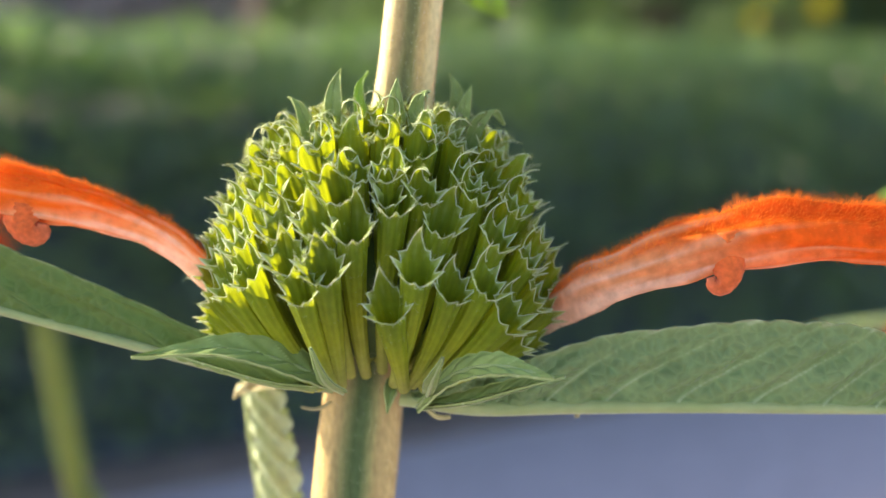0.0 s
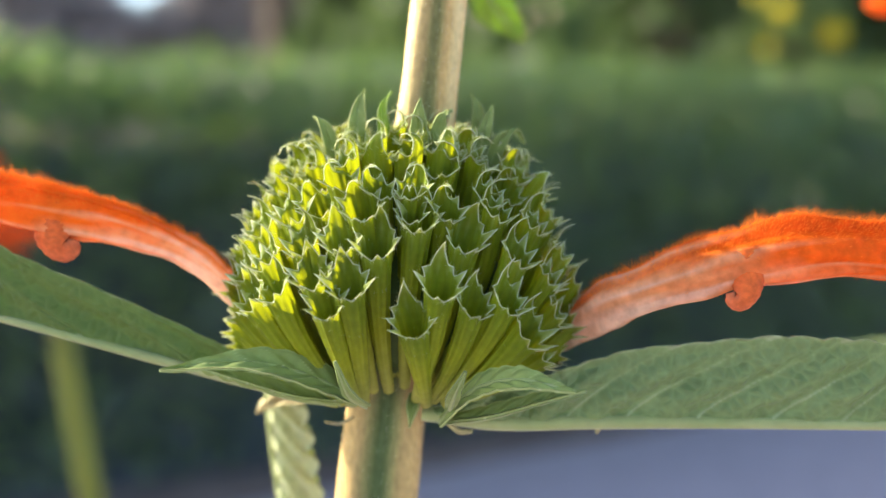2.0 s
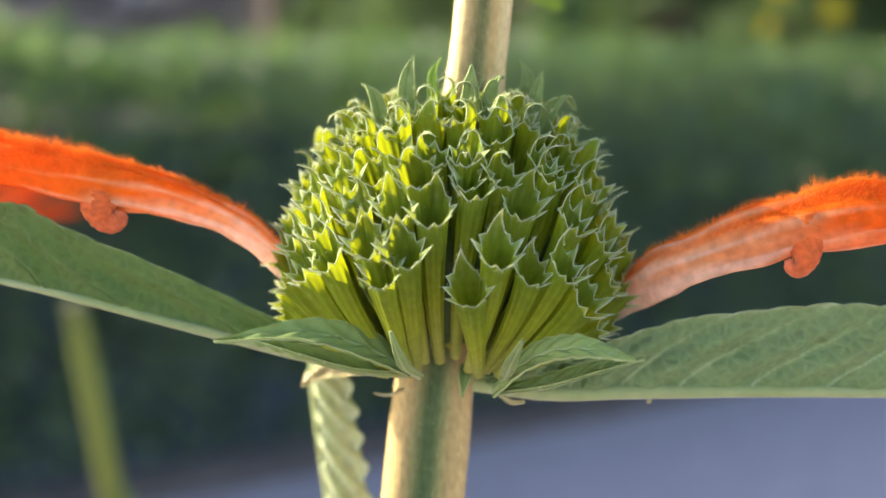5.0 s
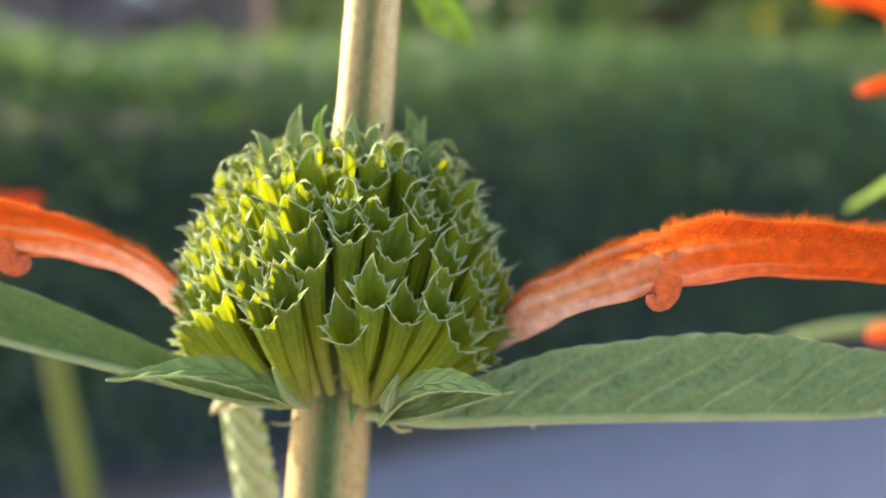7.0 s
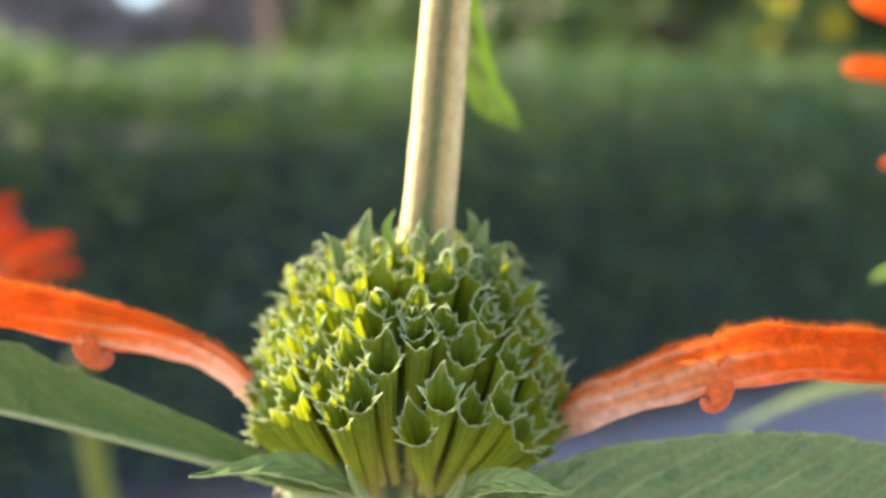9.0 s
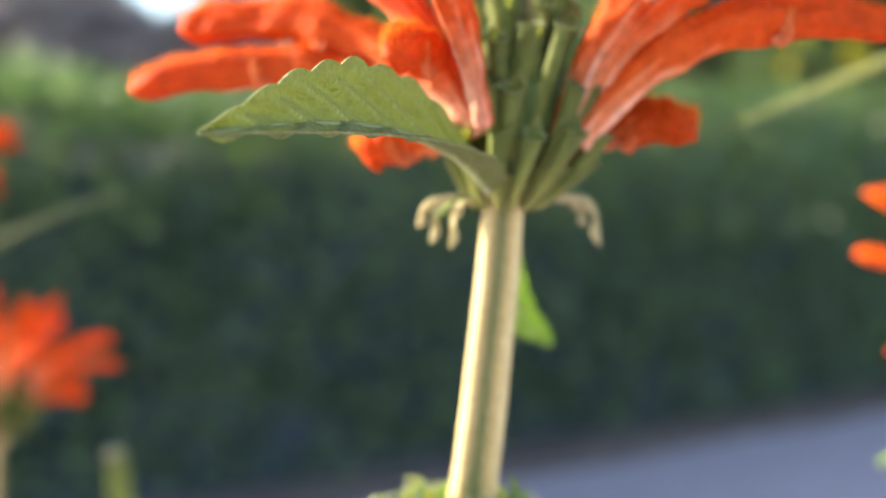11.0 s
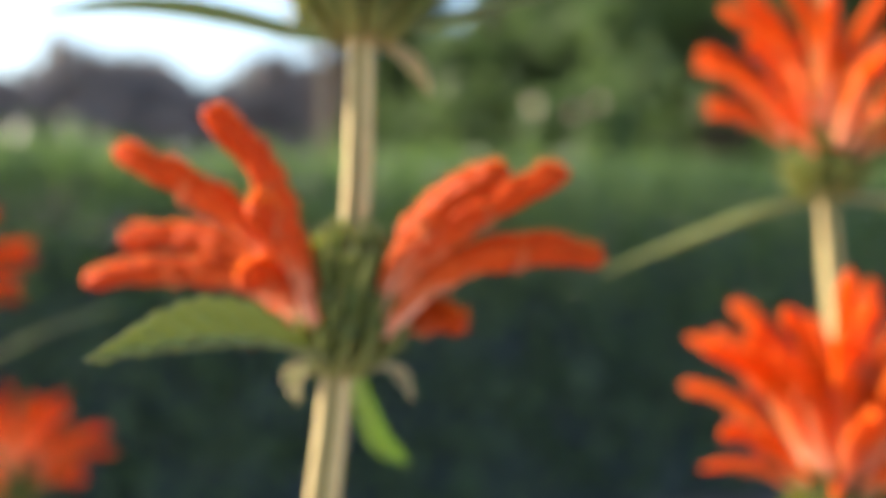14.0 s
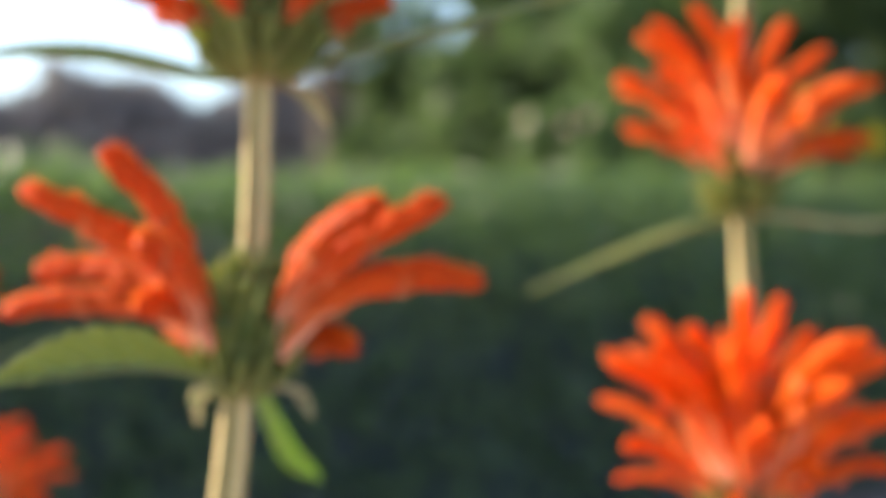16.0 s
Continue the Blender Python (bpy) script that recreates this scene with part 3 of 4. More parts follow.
def hedge(label):
    along = HEDGE_B - HEDGE_A
    span = np.linalg.norm(along)
    along /= span
    back_way = np.array((-along[1], along[0]))
    root = thing("hedge", (*HEDGE_A, 0), label, "hedge")
    # the dense inside, its shade put into a dark blue-grey colour
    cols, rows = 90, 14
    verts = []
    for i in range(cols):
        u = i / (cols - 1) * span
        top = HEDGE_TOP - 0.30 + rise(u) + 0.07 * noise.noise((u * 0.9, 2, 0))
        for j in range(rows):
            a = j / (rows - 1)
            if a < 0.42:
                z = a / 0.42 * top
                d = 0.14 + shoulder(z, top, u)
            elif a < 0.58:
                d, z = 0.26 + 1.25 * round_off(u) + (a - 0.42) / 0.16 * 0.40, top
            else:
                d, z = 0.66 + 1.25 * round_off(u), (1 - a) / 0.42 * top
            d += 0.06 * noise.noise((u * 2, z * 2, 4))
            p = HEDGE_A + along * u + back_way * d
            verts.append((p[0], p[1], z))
    part("inner_growth", solid("inner_growth", verts, grid_faces(cols, rows, wrap=False)), INNER_SHADE, root)
    pts, nrm = [], []
    r = np.random.default_rng(3)
    for k in range(64000):
        u = r.uniform(0, span)
        top = HEDGE_TOP + rise(u) + 0.09 * noise.noise((u * 0.9, 2, 0)) + 0.05 * noise.noise((u * 3.1, 5, 0))
        if k > 44000:
            z = top - r.uniform(0, 0.05 + 0.8 * round_off(u))
            d = r.uniform(0.05 + shoulder(z, top, u), 1.7)
            v = r.normal(0, 1, 3)
        elif r.uniform() < 0.72:
            z = r.uniform(0.03, 1) ** 0.8 * top
            d = 0.06 + 0.10 * noise.noise((u * 1.7, z * 2.2, 4)) + r.normal(0, 0.045) + shoulder(z, top, u)
            v = np.array((-back_way[0], -back_way[1], 0.35 + 2.2 * max(0.0, (z - top + round_off(u)) / round_off(u)) ** 2))
        else:
            d, z = r.uniform(0.12 + 1.1 * round_off(u), 1.7), top + r.normal(0, 0.035)
            v = np.array((0, 0, 1.0))
        p = HEDGE_A + along * u + back_way * d
        pts.append(np.array((p[0], p[1], max(0.01, z))))
        nrm.append(v)
    tagged(part("foliage", leaves_mesh("foliage", pts, nrm, 0.035, 5), HEDGE, root), kind="stuff")
    return root


def verge_mesh():
    """A low, lumpy strip of bare earth along the foot of the hedge."""
    along = (HEDGE_B - HEDGE_A) / np.linalg.norm(HEDGE_B - HEDGE_A)
    front = np.array((along[1], -along[0]))
    verts = []
    for i in range(160):
        u = i * 0.1
        for d, z in ((-0.5, 0.03), (-0.1, 0.045), (0.02, 0.035), (0.10, 0.015), (0.14, -0.01)):
            p = HEDGE_A + along * u + front * (d + 0.05 * noise.noise((u * 1.3, 3, 0)))
            verts.append((p[0], p[1], z + 0.015 * noise.noise((u * 5, d * 9, 0))))
    return solid("verge", verts, grid_faces(160, 5, wrap=False))


tagged(part("verge", verge_mesh(), EARTH), "strip of bare brown earth along the hedge", "verge", kind="structure")
hedge("long clipped dark green hedge beside the lane")


def tree(place, height, spread, mat, seed, label, count=9000, leaf_size=0.09, category="tree", low=0.3):
    """A tapered trunk with limbs and a ragged crown of clumped leaves."""
    r = np.random.default_rng(seed)
    root = thing("tree", place, label, category, "trees behind the hedge")
    o = np.array(place)
    top = o + np.array((r.normal(0, 0.15), r.normal(0, 0.15), height * 0.8))
    part("trunk", tube_mesh("trunk", [o, o + (top - o) * 0.4 + r.normal(0, 0.06, 3), top], (height * 0.035, height * 0.022, height * 0.006), 10, 18), BARK, root)
    pts, nrm = [], []
    for k in range(40):
        h = r.uniform(low, 1.0)
        a = r.uniform(0, 2 * math.pi)
        reach = spread * math.sin(math.pi * min(0.97, 0.25 + 0.72 * h)) ** 0.6 * r.uniform(0.45, 1.0)
        start = o + (top - o) * max(0.25, h - 0.25)
        end = o + np.array((reach * math.cos(a), reach * math.sin(a), height * h))
        if k < 14:
            part("limb", tube_mesh("limb", [start, (start + end) / 2 + (0, 0, 0.08 * height * r.uniform(-0.3, 1)), end], (height * 0.011, height * 0.007, height * 0.002), 6, 10), BARK, root)
        size = spread * r.uniform(0.2, 0.36)
        for _ in range(count // 40):
            d = r.normal(0, 1, 3)
            d /= np.linalg.norm(d)
            pts.append(end + d * size * np.array((1, 1, 0.75)) * r.uniform(0.35, 1.0) ** 0.5)
            nrm.append(d)
    tagged(part("crown", leaves_mesh("crown", pts, nrm, leaf_size, seed), mat, root), kind="stuff")
    return root


tree((2.1, 9.6, 0), 5.2, 2.1, TREE, 11, "broad leafy green tree behind the hedge", 12500)
tree((4.9, 8.8, 0), 5.0, 2.0, TREE, 12, "dense dark green garden tree behind the hedge", 16000)
tree((8.2, 9.6, 0), 5.5, 2.4, TREE, 13, "tall green tree far behind the hedge", 12000)
tree((-0.1, 10.6, 0), 4.6, 1.5, TREE, 19, "leafy green tree with gaps of sky", 9000)
tree((-1.75, 10.2, 0), 4.0, 0.7, SUNLIT_LEAF, 18, "slim tree with low sun painted into its golden leaves", 1500, 0.08, "tree", 0.78)


def thicket(name, label, start, end, depth, tops, mat, count, seed, size=0.09, clumps=9):
    """A ragged belt of growth from the ground up, its top uneven: a row of shrubs, each with a few stems and its own foliage."""
    r = np.random.default_rng(seed)
    a, b = np.array(start), np.array(end)
    root = thing(name, (*start, 0), label, "shrubs")
    for c in range(clumps):
        pts, nrm = [], []
        peak = r.uniform(0.86, 1.10)
        for _ in range(count // clumps):
            v = r.uniform(-0.12, 1.12)
            u = min(1.0, max(0.0, (c + v) / clumps))
            top = np.interp(u, np.linspace(0, 1, len(tops)), tops) * (peak + (1 - peak) * abs(2 * v - 1)) * (1 + 0.12 * noise.noise((u * 17, seed, 0)) + 0.07 * noise.noise((u * 60, seed, 3)))
            p = a + (b - a) * u + np.array((0, r.uniform(0, depth)))
            pts.append(np.array((p[0], p[1], top * r.uniform(0, 1) ** 0.6)))
            nrm.append(np.array((0, -1, 0.5)))
        tagged(part("foliage", leaves_mesh("foliage", pts, nrm, size, seed + c), mat, root), kind="stuff")
        for k in range(3):
            foot = np.array((*(a + (b - a) * (c + 0.25 + 0.25 * k) / clumps), 0.0)) + (0, depth * 0.5, 0)
            tall = 0.7 * np.interp((c + 0.5) / clumps, np.linspace(0, 1, len(tops)), tops)
            part("stem", tube_mesh("stem", [foot, foot + (r.normal(0, 0.1), 0, tall * 0.5), foot + (r.normal(0, 0.3), 0, tall)], (0.05, 0.035, 0.012), 6, 8), BARK, root)


thicket("shrub_belt", "dull grey-brown belt of shrubs far behind the hedge", (-16, 12.5), (0.5, 12.5), 1.2, (3.2, 3.4, 3.3, 3.15, 3.4, 3.2, 2.9), FAR_LEAF, 30000, 61, 0.12)
thicket("shrub_belt", "dark green belt of shrubs behind the garden trees", (-1.5, 11.6), (14, 12.6), 1.2, (3.3, 4.3, 4.5, 4.2, 4.6, 4.4), TREE, 30000, 62, 0.12)


def bright_shrub(place, height, spread, seed, label, spot_mat, spots):
    """A leafy shrub with bright clusters on its near side: yellow blossoms on one, pale spots for sky gaps on the
    other.
    """
    root = tree(place, height, spread, TREE, seed, label, 5000, 0.06, "shrub", 0.15)
    r = np.random.default_rng(seed)
    for p, size in spots:
        pts = [np.array(p) + r.normal(0, size * 0.4, 3) for _ in range(60)]
        part("blossom", leaves_mesh("blossom", pts, [np.array((0, -1, 0.4))] * 60, size * 0.4, seed), spot_mat, root)


BLOOMS_YELLOW = [((2.475, 6.55, 1.88), 0.085), ((2.13, 6.55, 2.03), 0.075), ((2.04, 6.55, 1.785), 0.04), ((1.98, 6.6, 2.14), 0.05)]
# pale clusters added where sky shines through the leaves
SKY_SPOTS = [((0.213, 6.6, 2.03), 0.04), ((0.475, 6.6, 1.99), 0.03), ((0.64, 6.6, 2.05), 0.03)]
bright_shrub((2.4, 7.1, 0), 2.15, 0.75, 71, "green shrub with bright yellow blossoms behind the hedge", YELLOW, BLOOMS_YELLOW)
bright_shrub((0.5, 7.1, 0), 2.1, 0.7, 72, "green shrub with pale spots added for gaps of sky, behind the hedge", SKY_SPOT, SKY_SPOTS)

# ---- the plant in focus ----
plant = thing("lion_ear_plant", (-0.035, 0.135, 0), "square-stemmed plant with spiny green calyx heads and downy orange tubular flowers", "plant", "flowering plants")
STEM_LINE = [(-0.060, 0.132, 0.0), (-0.045, 0.134, 0.5), (-0.028, 0.136, 0.95), (-0.0200, 0.1375, 1.100), (-0.0125, 0.138, 1.168), (-0.0085, 0.138, 1.196), (-0.0045, 0.1385, 1.222),
             (-0.0010, 0.1405, 1.253), (0.0005, 0.1415, 1.270), (0.0040, 0.145, 1.304), (0.0045, 0.149, 1.335), (0.004, 0.153, 1.350), (0.003, 0.157, 1.40)]
STEM_HALF = [0.0066, 0.0064, 0.0060, 0.0056, 0.0053, 0.0043, 0.0036, 0.0033, 0.0031, 0.0029, 0.0028, 0.0027, 0.0025]
stem = part("stem", stem_mesh("stem", STEM_LINE, STEM_HALF, n=420), STEM, plant, "tan square stem with a green groove down each face")


def fade_groove():
    """Above the first head the groove is tan like the ribs, not green."""
    me = stem.data
    tone = me.attributes["rib"].data
    for v in me.vertices:
        k = max(0.0, min(1.0, (v.co.z - 1.195) / 0.03))
        low = tone[v.index].value * 0.82
        tone[v.index].value = low + k * (0.30 + 0.75 * tone[v.index].value - low)


fade_groove()


def stem_down():
    """Short pale down on the ribs of the stem."""
    r = np.random.default_rng(21)
    me = stem.data
    pts = [v for v in me.vertices if 1.14 < v.co.z < 1.30]
    roots, nor, lens = [], [], []
    for _ in range(26000):
        v = pts[int(r.integers(0, len(pts)))]
        roots.append(np.array(v.co) + np.array((0, 0, r.uniform(-0.0015, 0.0015))))
        nor.append(np.array(v.normal))
        lens.append(r.uniform(0.0003, 0.0010))
    tagged(part("down", hairs_mesh("down", roots, nor, lens, 0.00005, 0.35, 4), DOWN, stem), kind="stuff")


stem_down()


def near_side(turn, deg):
    """The side towards the lane, whose calyces are set one by one."""
    return 186 < turn < 354 and deg < 37


ROWS_BIG = [(-14, 15, 0.0024, 0.0038), (-2, 17, 0.0024, 0.0042), (11, 18, 0.0023, 0.0044), (25, 18, 0.0022, 0.0046), (39, 21, 0.0019, 0.0046),
            (47, 20, 0.0018, 0.0046), (55, 18, 0.0017, 0.0046), (63, 15, 0.0016, 0.0045), (72, 11, 0.0014, 0.0044)]
NEAR_SIDE = [(272, 1, 291, 0.46, 0.0023, 0.0046, 0.89), (254, 13, 250, 0.46, 0.0023, 0.0044, 0.94), (247, 5, 247, 0.46, 0.0020, 0.0038, 0.93), (285, 14, 285, 0.44, 0.0023, 0.0049, 0.94), (307, 7, 298, 0.44, 0.0024, 0.0044, 0.96),
             (317, -6, 303, 0.48, 0.0029, 0.0036, 0.97), (331, -3, 309, 0.44, 0.0023, 0.0036, 1.0), (343, -10, 312, 0.46, 0.0022, 0.0032, 1.03), (349, 1, 322, 0.40, 0.0022, 0.0034, 1.02), (330, -20, 312, 0.48, 0.0023, 0.0030, 1.0), (345, -23, 318, 0.46, 0.0021, 0.0028, 1.03), (354, -13, 326, 0.40, 0.0021, 0.0030, 1.05),
             (188, -16, 226, 0.50, 0.0022, 0.0036, 1.03), (196, -8, 230, 0.50, 0.0022, 0.0038, 1.01), (205, -1, 234, 0.50, 0.0022, 0.0040, 1.0), (216, 5, 237, 0.49, 0.0022, 0.0041, 0.99),
             (228, 10, 240, 0.48, 0.0022, 0.0042, 0.97), (241, 15, 244, 0.47, 0.0022, 0.0042, 0.95), (264, 27, 264, 0.34, 0.0023, 0.0048, 0.95), (279, 33, 279, 0.30, 0.0022, 0.0046, 0.96),
             (297, 27, 295, 0.34, 0.0023, 0.0047, 0.96), (314, 20, 307, 0.36, 0.0023, 0.0044, 0.98), (327, 10, 315, 0.38, 0.0022, 0.0040, 0.99), (341, 15, 328, 0.36, 0.0021, 0.0038, 1.0),
             (311, 34, 308, 0.30, 0.0021, 0.0042, 0.98), (328, 28, 322, 0.30, 0.0021, 0.0040, 0.99), (344, 29, 336, 0.30, 0.0020, 0.0038, 1.0), (250, 27, 251, 0.36, 0.0022, 0.0045, 0.96),
             (236, 25, 241, 0.38, 0.0022, 0.0044, 0.97), (222, 19, 233, 0.42, 0.0021, 0.0042, 0.99), (208, 13, 226, 0.42, 0.0021, 0.0040, 1.0), (195, 6, 216, 0.42, 0.0021, 0.0038, 1.0),
             (226, 34, 232, 0.32, 0.0021, 0.0042, 0.98), (210, 28, 219, 0.34, 0.0021, 0.0041, 1.0), (196, 20, 207, 0.36, 0.0020, 0.0038, 1.0), (192, 32, 200, 0.30, 0.0020, 0.0038, 1.0), (296, 4, 294, 0.44, 0.0021, 0.0036, 0.90)]
calyx_head(plant, (-0.0095, 0.138, 1.1806), (-0.0084, 0.138, 1.1985), 0.0252, 0.0214, ROWS_BIG, 3, "domed head of spiny green calyces, past flowering", near_side, mat=CALYX,
           single=NEAR_SIDE, claw=0.048, slant=0.55, star=0.55)

# long teeth that stand up round the stem: foot, middle, tip, half width
for k, (mid, half, mat) in enumerate([
        ([(-0.0142, 0.1330, 1.2120), (-0.0140, 0.1322, 1.2175), (-0.0137, 0.1326, 1.2203), (-0.0130, 0.1330, 1.2222)], 0.0012, BRACT),
        ([(-0.0096, 0.1330, 1.2100), (-0.0104, 0.1322, 1.2160), (-0.0106, 0.1322, 1.2198), (-0.0094, 0.1328, 1.2218)], 0.0009, LIME),
        ([(-0.0058, 0.1300, 1.2115), (-0.0058, 0.1292, 1.2155), (-0.0057, 0.1288, 1.2185), (-0.0055, 0.1290, 1.2208)], 0.0013, BRACT),
        ([(-0.0034, 0.1310, 1.2120), (-0.0032, 0.1302, 1.2165), (-0.0026, 0.1298, 1.2186), (-0.0014, 0.1300, 1.2190)], 0.0010, BRACT),
        ([(0.0014, 0.1375, 1.2115), (0.0020, 0.1368, 1.2160), (0.0021, 0.1366, 1.2195), (0.0012, 0.1370, 1.2216)], 0.0012, BRACT),
        ([(0.0016, 0.1360, 1.2110), (0.0026, 0.1352, 1.2150), (0.0034, 0.1350, 1.2180), (0.0041, 0.1354, 1.2199)], 0.0012, BRACT),
        ([(0.0034, 0.1345, 1.2110), (0.0050, 0.1338, 1.2150), (0.0068, 0.1336, 1.2164), (0.0084, 0.1340, 1.2146)], 0.0012, BRACT),
        ([(-0.0170, 0.1335, 1.2100), (-0.0176, 0.1328, 1.2150), (-0.0186, 0.1326, 1.2178), (-0.0200, 0.1330, 1.2186)], 0.0011, BRACT)]):
    leaf(plant, mid, [(0, half), (0.4, half * 1.05), (0.75, half * 0.55), (1, 0.0001)], (1, -0.35, 0.1), (-1, -0.35, 0.1), mat, 0,
         label="long pointed calyx tooth", name="bractlet", veins=4, teeth=3, n=30, m=5, puff=0.0001)
corolla(plant, [(0.0125, 0.135, 1.1880), (0.0165, 0.131, 1.1912), (0.022, 0.125, 1.1955), (0.031, 0.124, 1.1989), (0.041, 0.124, 1.2006), (0.052, 0.1245, 1.2002), (0.063, 0.1255, 1.1988), (0.074, 0.127, 1.198)],
        [0.0023, 0.0029, 0.0033, 0.0037, 0.0041, 0.0040, 0.0035, 0.0032], 5, 11000, label="downy orange flower, pale at the base, lower lip curled back", lip_at=0.49, start=-0.08, lip_size=1.0, hair=0.0023, lip_wide=0.95, web=0.9, rough=1.5)
corolla(plant, [(-0.0285, 0.133, 1.1925), (-0.0325, 0.132, 1.1965), (-0.037, 0.1315, 1.2005), (-0.043, 0.131, 1.2034), (-0.0500, 0.130, 1.2057), (-0.059, 0.130, 1.2075), (-0.068, 0.130, 1.2095), (-0.079, 0.131, 1.210)],
        [0.0017, 0.0018, 0.0020, 0.0024, 0.0031, 0.0036, 0.0036, 0.0033], 6, 10000, label="downy orange flower, pale at the base, lower lip curled back", lip_at=0.62, start=-0.10, lip_front=0.45, lip_wide=1.6, lip_size=1.05, hair=0.0021, web=1.6)

# long leaves at the first node
leaf(plant, [(-0.006, 0.131, 1.1785), (0.004, 0.130, 1.1772), (0.016, 0.130, 1.1772), (0.032, 0.130, 1.1770), (0.049, 0.130, 1.1765), (0.062, 0.130, 1.1762), (0.082, 0.131, 1.1765), (0.108, 0.133, 1.175)],
     [(0, 0.0008), (0.08, 0.0024), (0.2, 0.0060), (0.34, 0.0105), (0.5, 0.0126), (0.62, 0.0122), (0.8, 0.0085), (1, 0.0004)], (0.0, -0.10, 1), (0, 1, 0.25), veins=12, teeth=25, n=640, m=30, rib=0.0011, tooth=0.028, puff=0.0021, pale=0.5, quilt=0.00042,
     label="long grey-green leaf folded along its pale midrib")
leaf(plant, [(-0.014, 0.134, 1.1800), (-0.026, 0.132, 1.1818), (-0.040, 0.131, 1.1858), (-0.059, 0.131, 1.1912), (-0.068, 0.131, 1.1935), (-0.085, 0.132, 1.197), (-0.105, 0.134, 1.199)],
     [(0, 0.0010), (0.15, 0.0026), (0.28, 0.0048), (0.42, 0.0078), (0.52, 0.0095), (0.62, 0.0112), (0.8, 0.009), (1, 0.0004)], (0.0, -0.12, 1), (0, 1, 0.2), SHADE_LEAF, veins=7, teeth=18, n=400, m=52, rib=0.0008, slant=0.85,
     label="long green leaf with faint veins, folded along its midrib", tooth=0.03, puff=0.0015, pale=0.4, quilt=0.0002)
# small bracts under the head
leaf(plant, [(-0.0145, 0.126, 1.1815), (-0.0195, 0.1225, 1.1855), (-0.0270, 0.119, 1.1884), (-0.0372, 0.1165, 1.1880)], [(0, 0.0013), (0.3, 0.0026), (0.6, 0.0022), (1, 0.0002)],
     (0.1, 0.5, 0.8), (0.1, -0.8, -0.25), BRACT, 0.0004, label="small pointed green bract", name="bract", veins=6, teeth=8, n=70, m=10, puff=0.0006, tooth=0.14)
leaf(plant, [(-0.0150, 0.128, 1.1805), (-0.022, 0.126, 1.1818), (-0.029, 0.124, 1.1845), (-0.034, 0.123, 1.1866)], [(0, 0.0012), (0.3, 0.0022), (0.6, 0.0018), (1, 0.0002)],
     (0.1, 0.3, 0.9), (0.1, -0.7, 0.3), BRACT, 0.0004, label="small pointed green bract", name="bract", veins=6, teeth=8, n=70, m=10, puff=0.0006, tooth=0.14)
leaf(plant, [(-0.0035, 0.126, 1.1785), (0.001, 0.1205, 1.1842), (0.0062, 0.1165, 1.1864), (0.0128, 0.1145, 1.1854)], [(0, 0.0009), (0.35, 0.0020), (0.7, 0.0018), (1, 0.0002)],
     (0.1, 0.55, 0.7), (-0.1, -0.8, -0.35), BRACT, 0.0004, label="small curled green bract with a pale margin", name="bract", veins=7, teeth=9, n=70, m=10, puff=0.0006, tooth=0.14)
leaf(plant, [(-0.0030, 0.127, 1.1782), (0.003, 0.123, 1.1800), (0.009, 0.120, 1.1825), (0.0145, 0.118, 1.1846)], [(0, 0.0009), (0.35, 0.0018), (0.7, 0.0015), (1, 0.0002)],
     (0.1, 0.4, 0.9), (0, -0.7, 0.2), BRACT, 0.0004, label="small pointed green bract", name="bract", veins=6, teeth=8, n=70, m=10, puff=0.0006, tooth=0.14)
for mid in ([(-0.0130, 0.1240, 1.1812), (-0.0148, 0.1200, 1.1838), (-0.0162, 0.1180, 1.1885)], [(-0.0022, 0.1225, 1.1812), (-0.0016, 0.1190, 1.1838), (-0.0002, 0.1175, 1.1872)], [(-0.0070, 0.1300, 1.1812), (-0.0072, 0.1280, 1.1796), (-0.0076, 0.1268, 1.1776)]):
    leaf(plant, mid, [(0, 0.0008), (0.4, 0.0012), (1, 0.0001)], (-0.8, -0.4, 0.4), (0.8, -0.5, 0.3), BRACT, 0.0003, label="narrow spiny green bractlet", name="bractlet", veins=4, teeth=5, n=24, m=5, puff=0.0001)
leaf(plant, [(-0.016, 0.137, 1.1795), (-0.023, 0.140, 1.1788), (-0.0280, 0.142, 1.1778), (-0.0310, 0.143, 1.1756)], [(0, 0.0010), (0.6, 0.0013), (1, 0.0004)], (0.1, -0.6, 0.8), (0, -0.3, -0.9), DRY, 0, label="withered pale bract", name="bract", veins=4, teeth=6, n=30, m=6)
leaf(plant, [(-0.0255, 0.146, 1.1800), (-0.0300, 0.148, 1.1780), (-0.0302, 0.149, 1.170), (-0.0296, 0.150, 1.160), (-0.0286, 0.151, 1.146), (-0.0270, 0.152, 1.128)], [(0, 0.0022), (0.15, 0.0050), (0.4, 0.0066), (0.7, 0.0074), (0.9, 0.005), (1, 0.0003)],
     (1, -0.25, 0.1), (0.75, 0.65, 0), PALE_LEAF, 0.0006, label="pale hanging leaf, folded, with a scalloped margin", veins=11, teeth=11, tooth=0.34, puff=0.0030)

for mid in ([(0.0172, 0.1335, 1.1768), (0.0182, 0.1330, 1.1760), (0.0180, 0.1328, 1.1748)], [(-0.0030, 0.1310, 1.1772), (-0.0012, 0.1290, 1.1764), (0.0006, 0.1280, 1.1766)],
            [(-0.0155, 0.1330, 1.1775), (-0.0175, 0.1320, 1.1768), (-0.0195, 0.1318, 1.1772)]):
    leaf(plant, mid, [(0, 0.0002), (0.5, 0.0003), (1, 0.0001)], (0.3, -0.4, 0.8), (-0.3, -0.5, -0.6), DRY, 0, label="withered thread-like scrap", name="bractlet", veins=3, teeth=3, n=16, m=3, puff=0.00005)

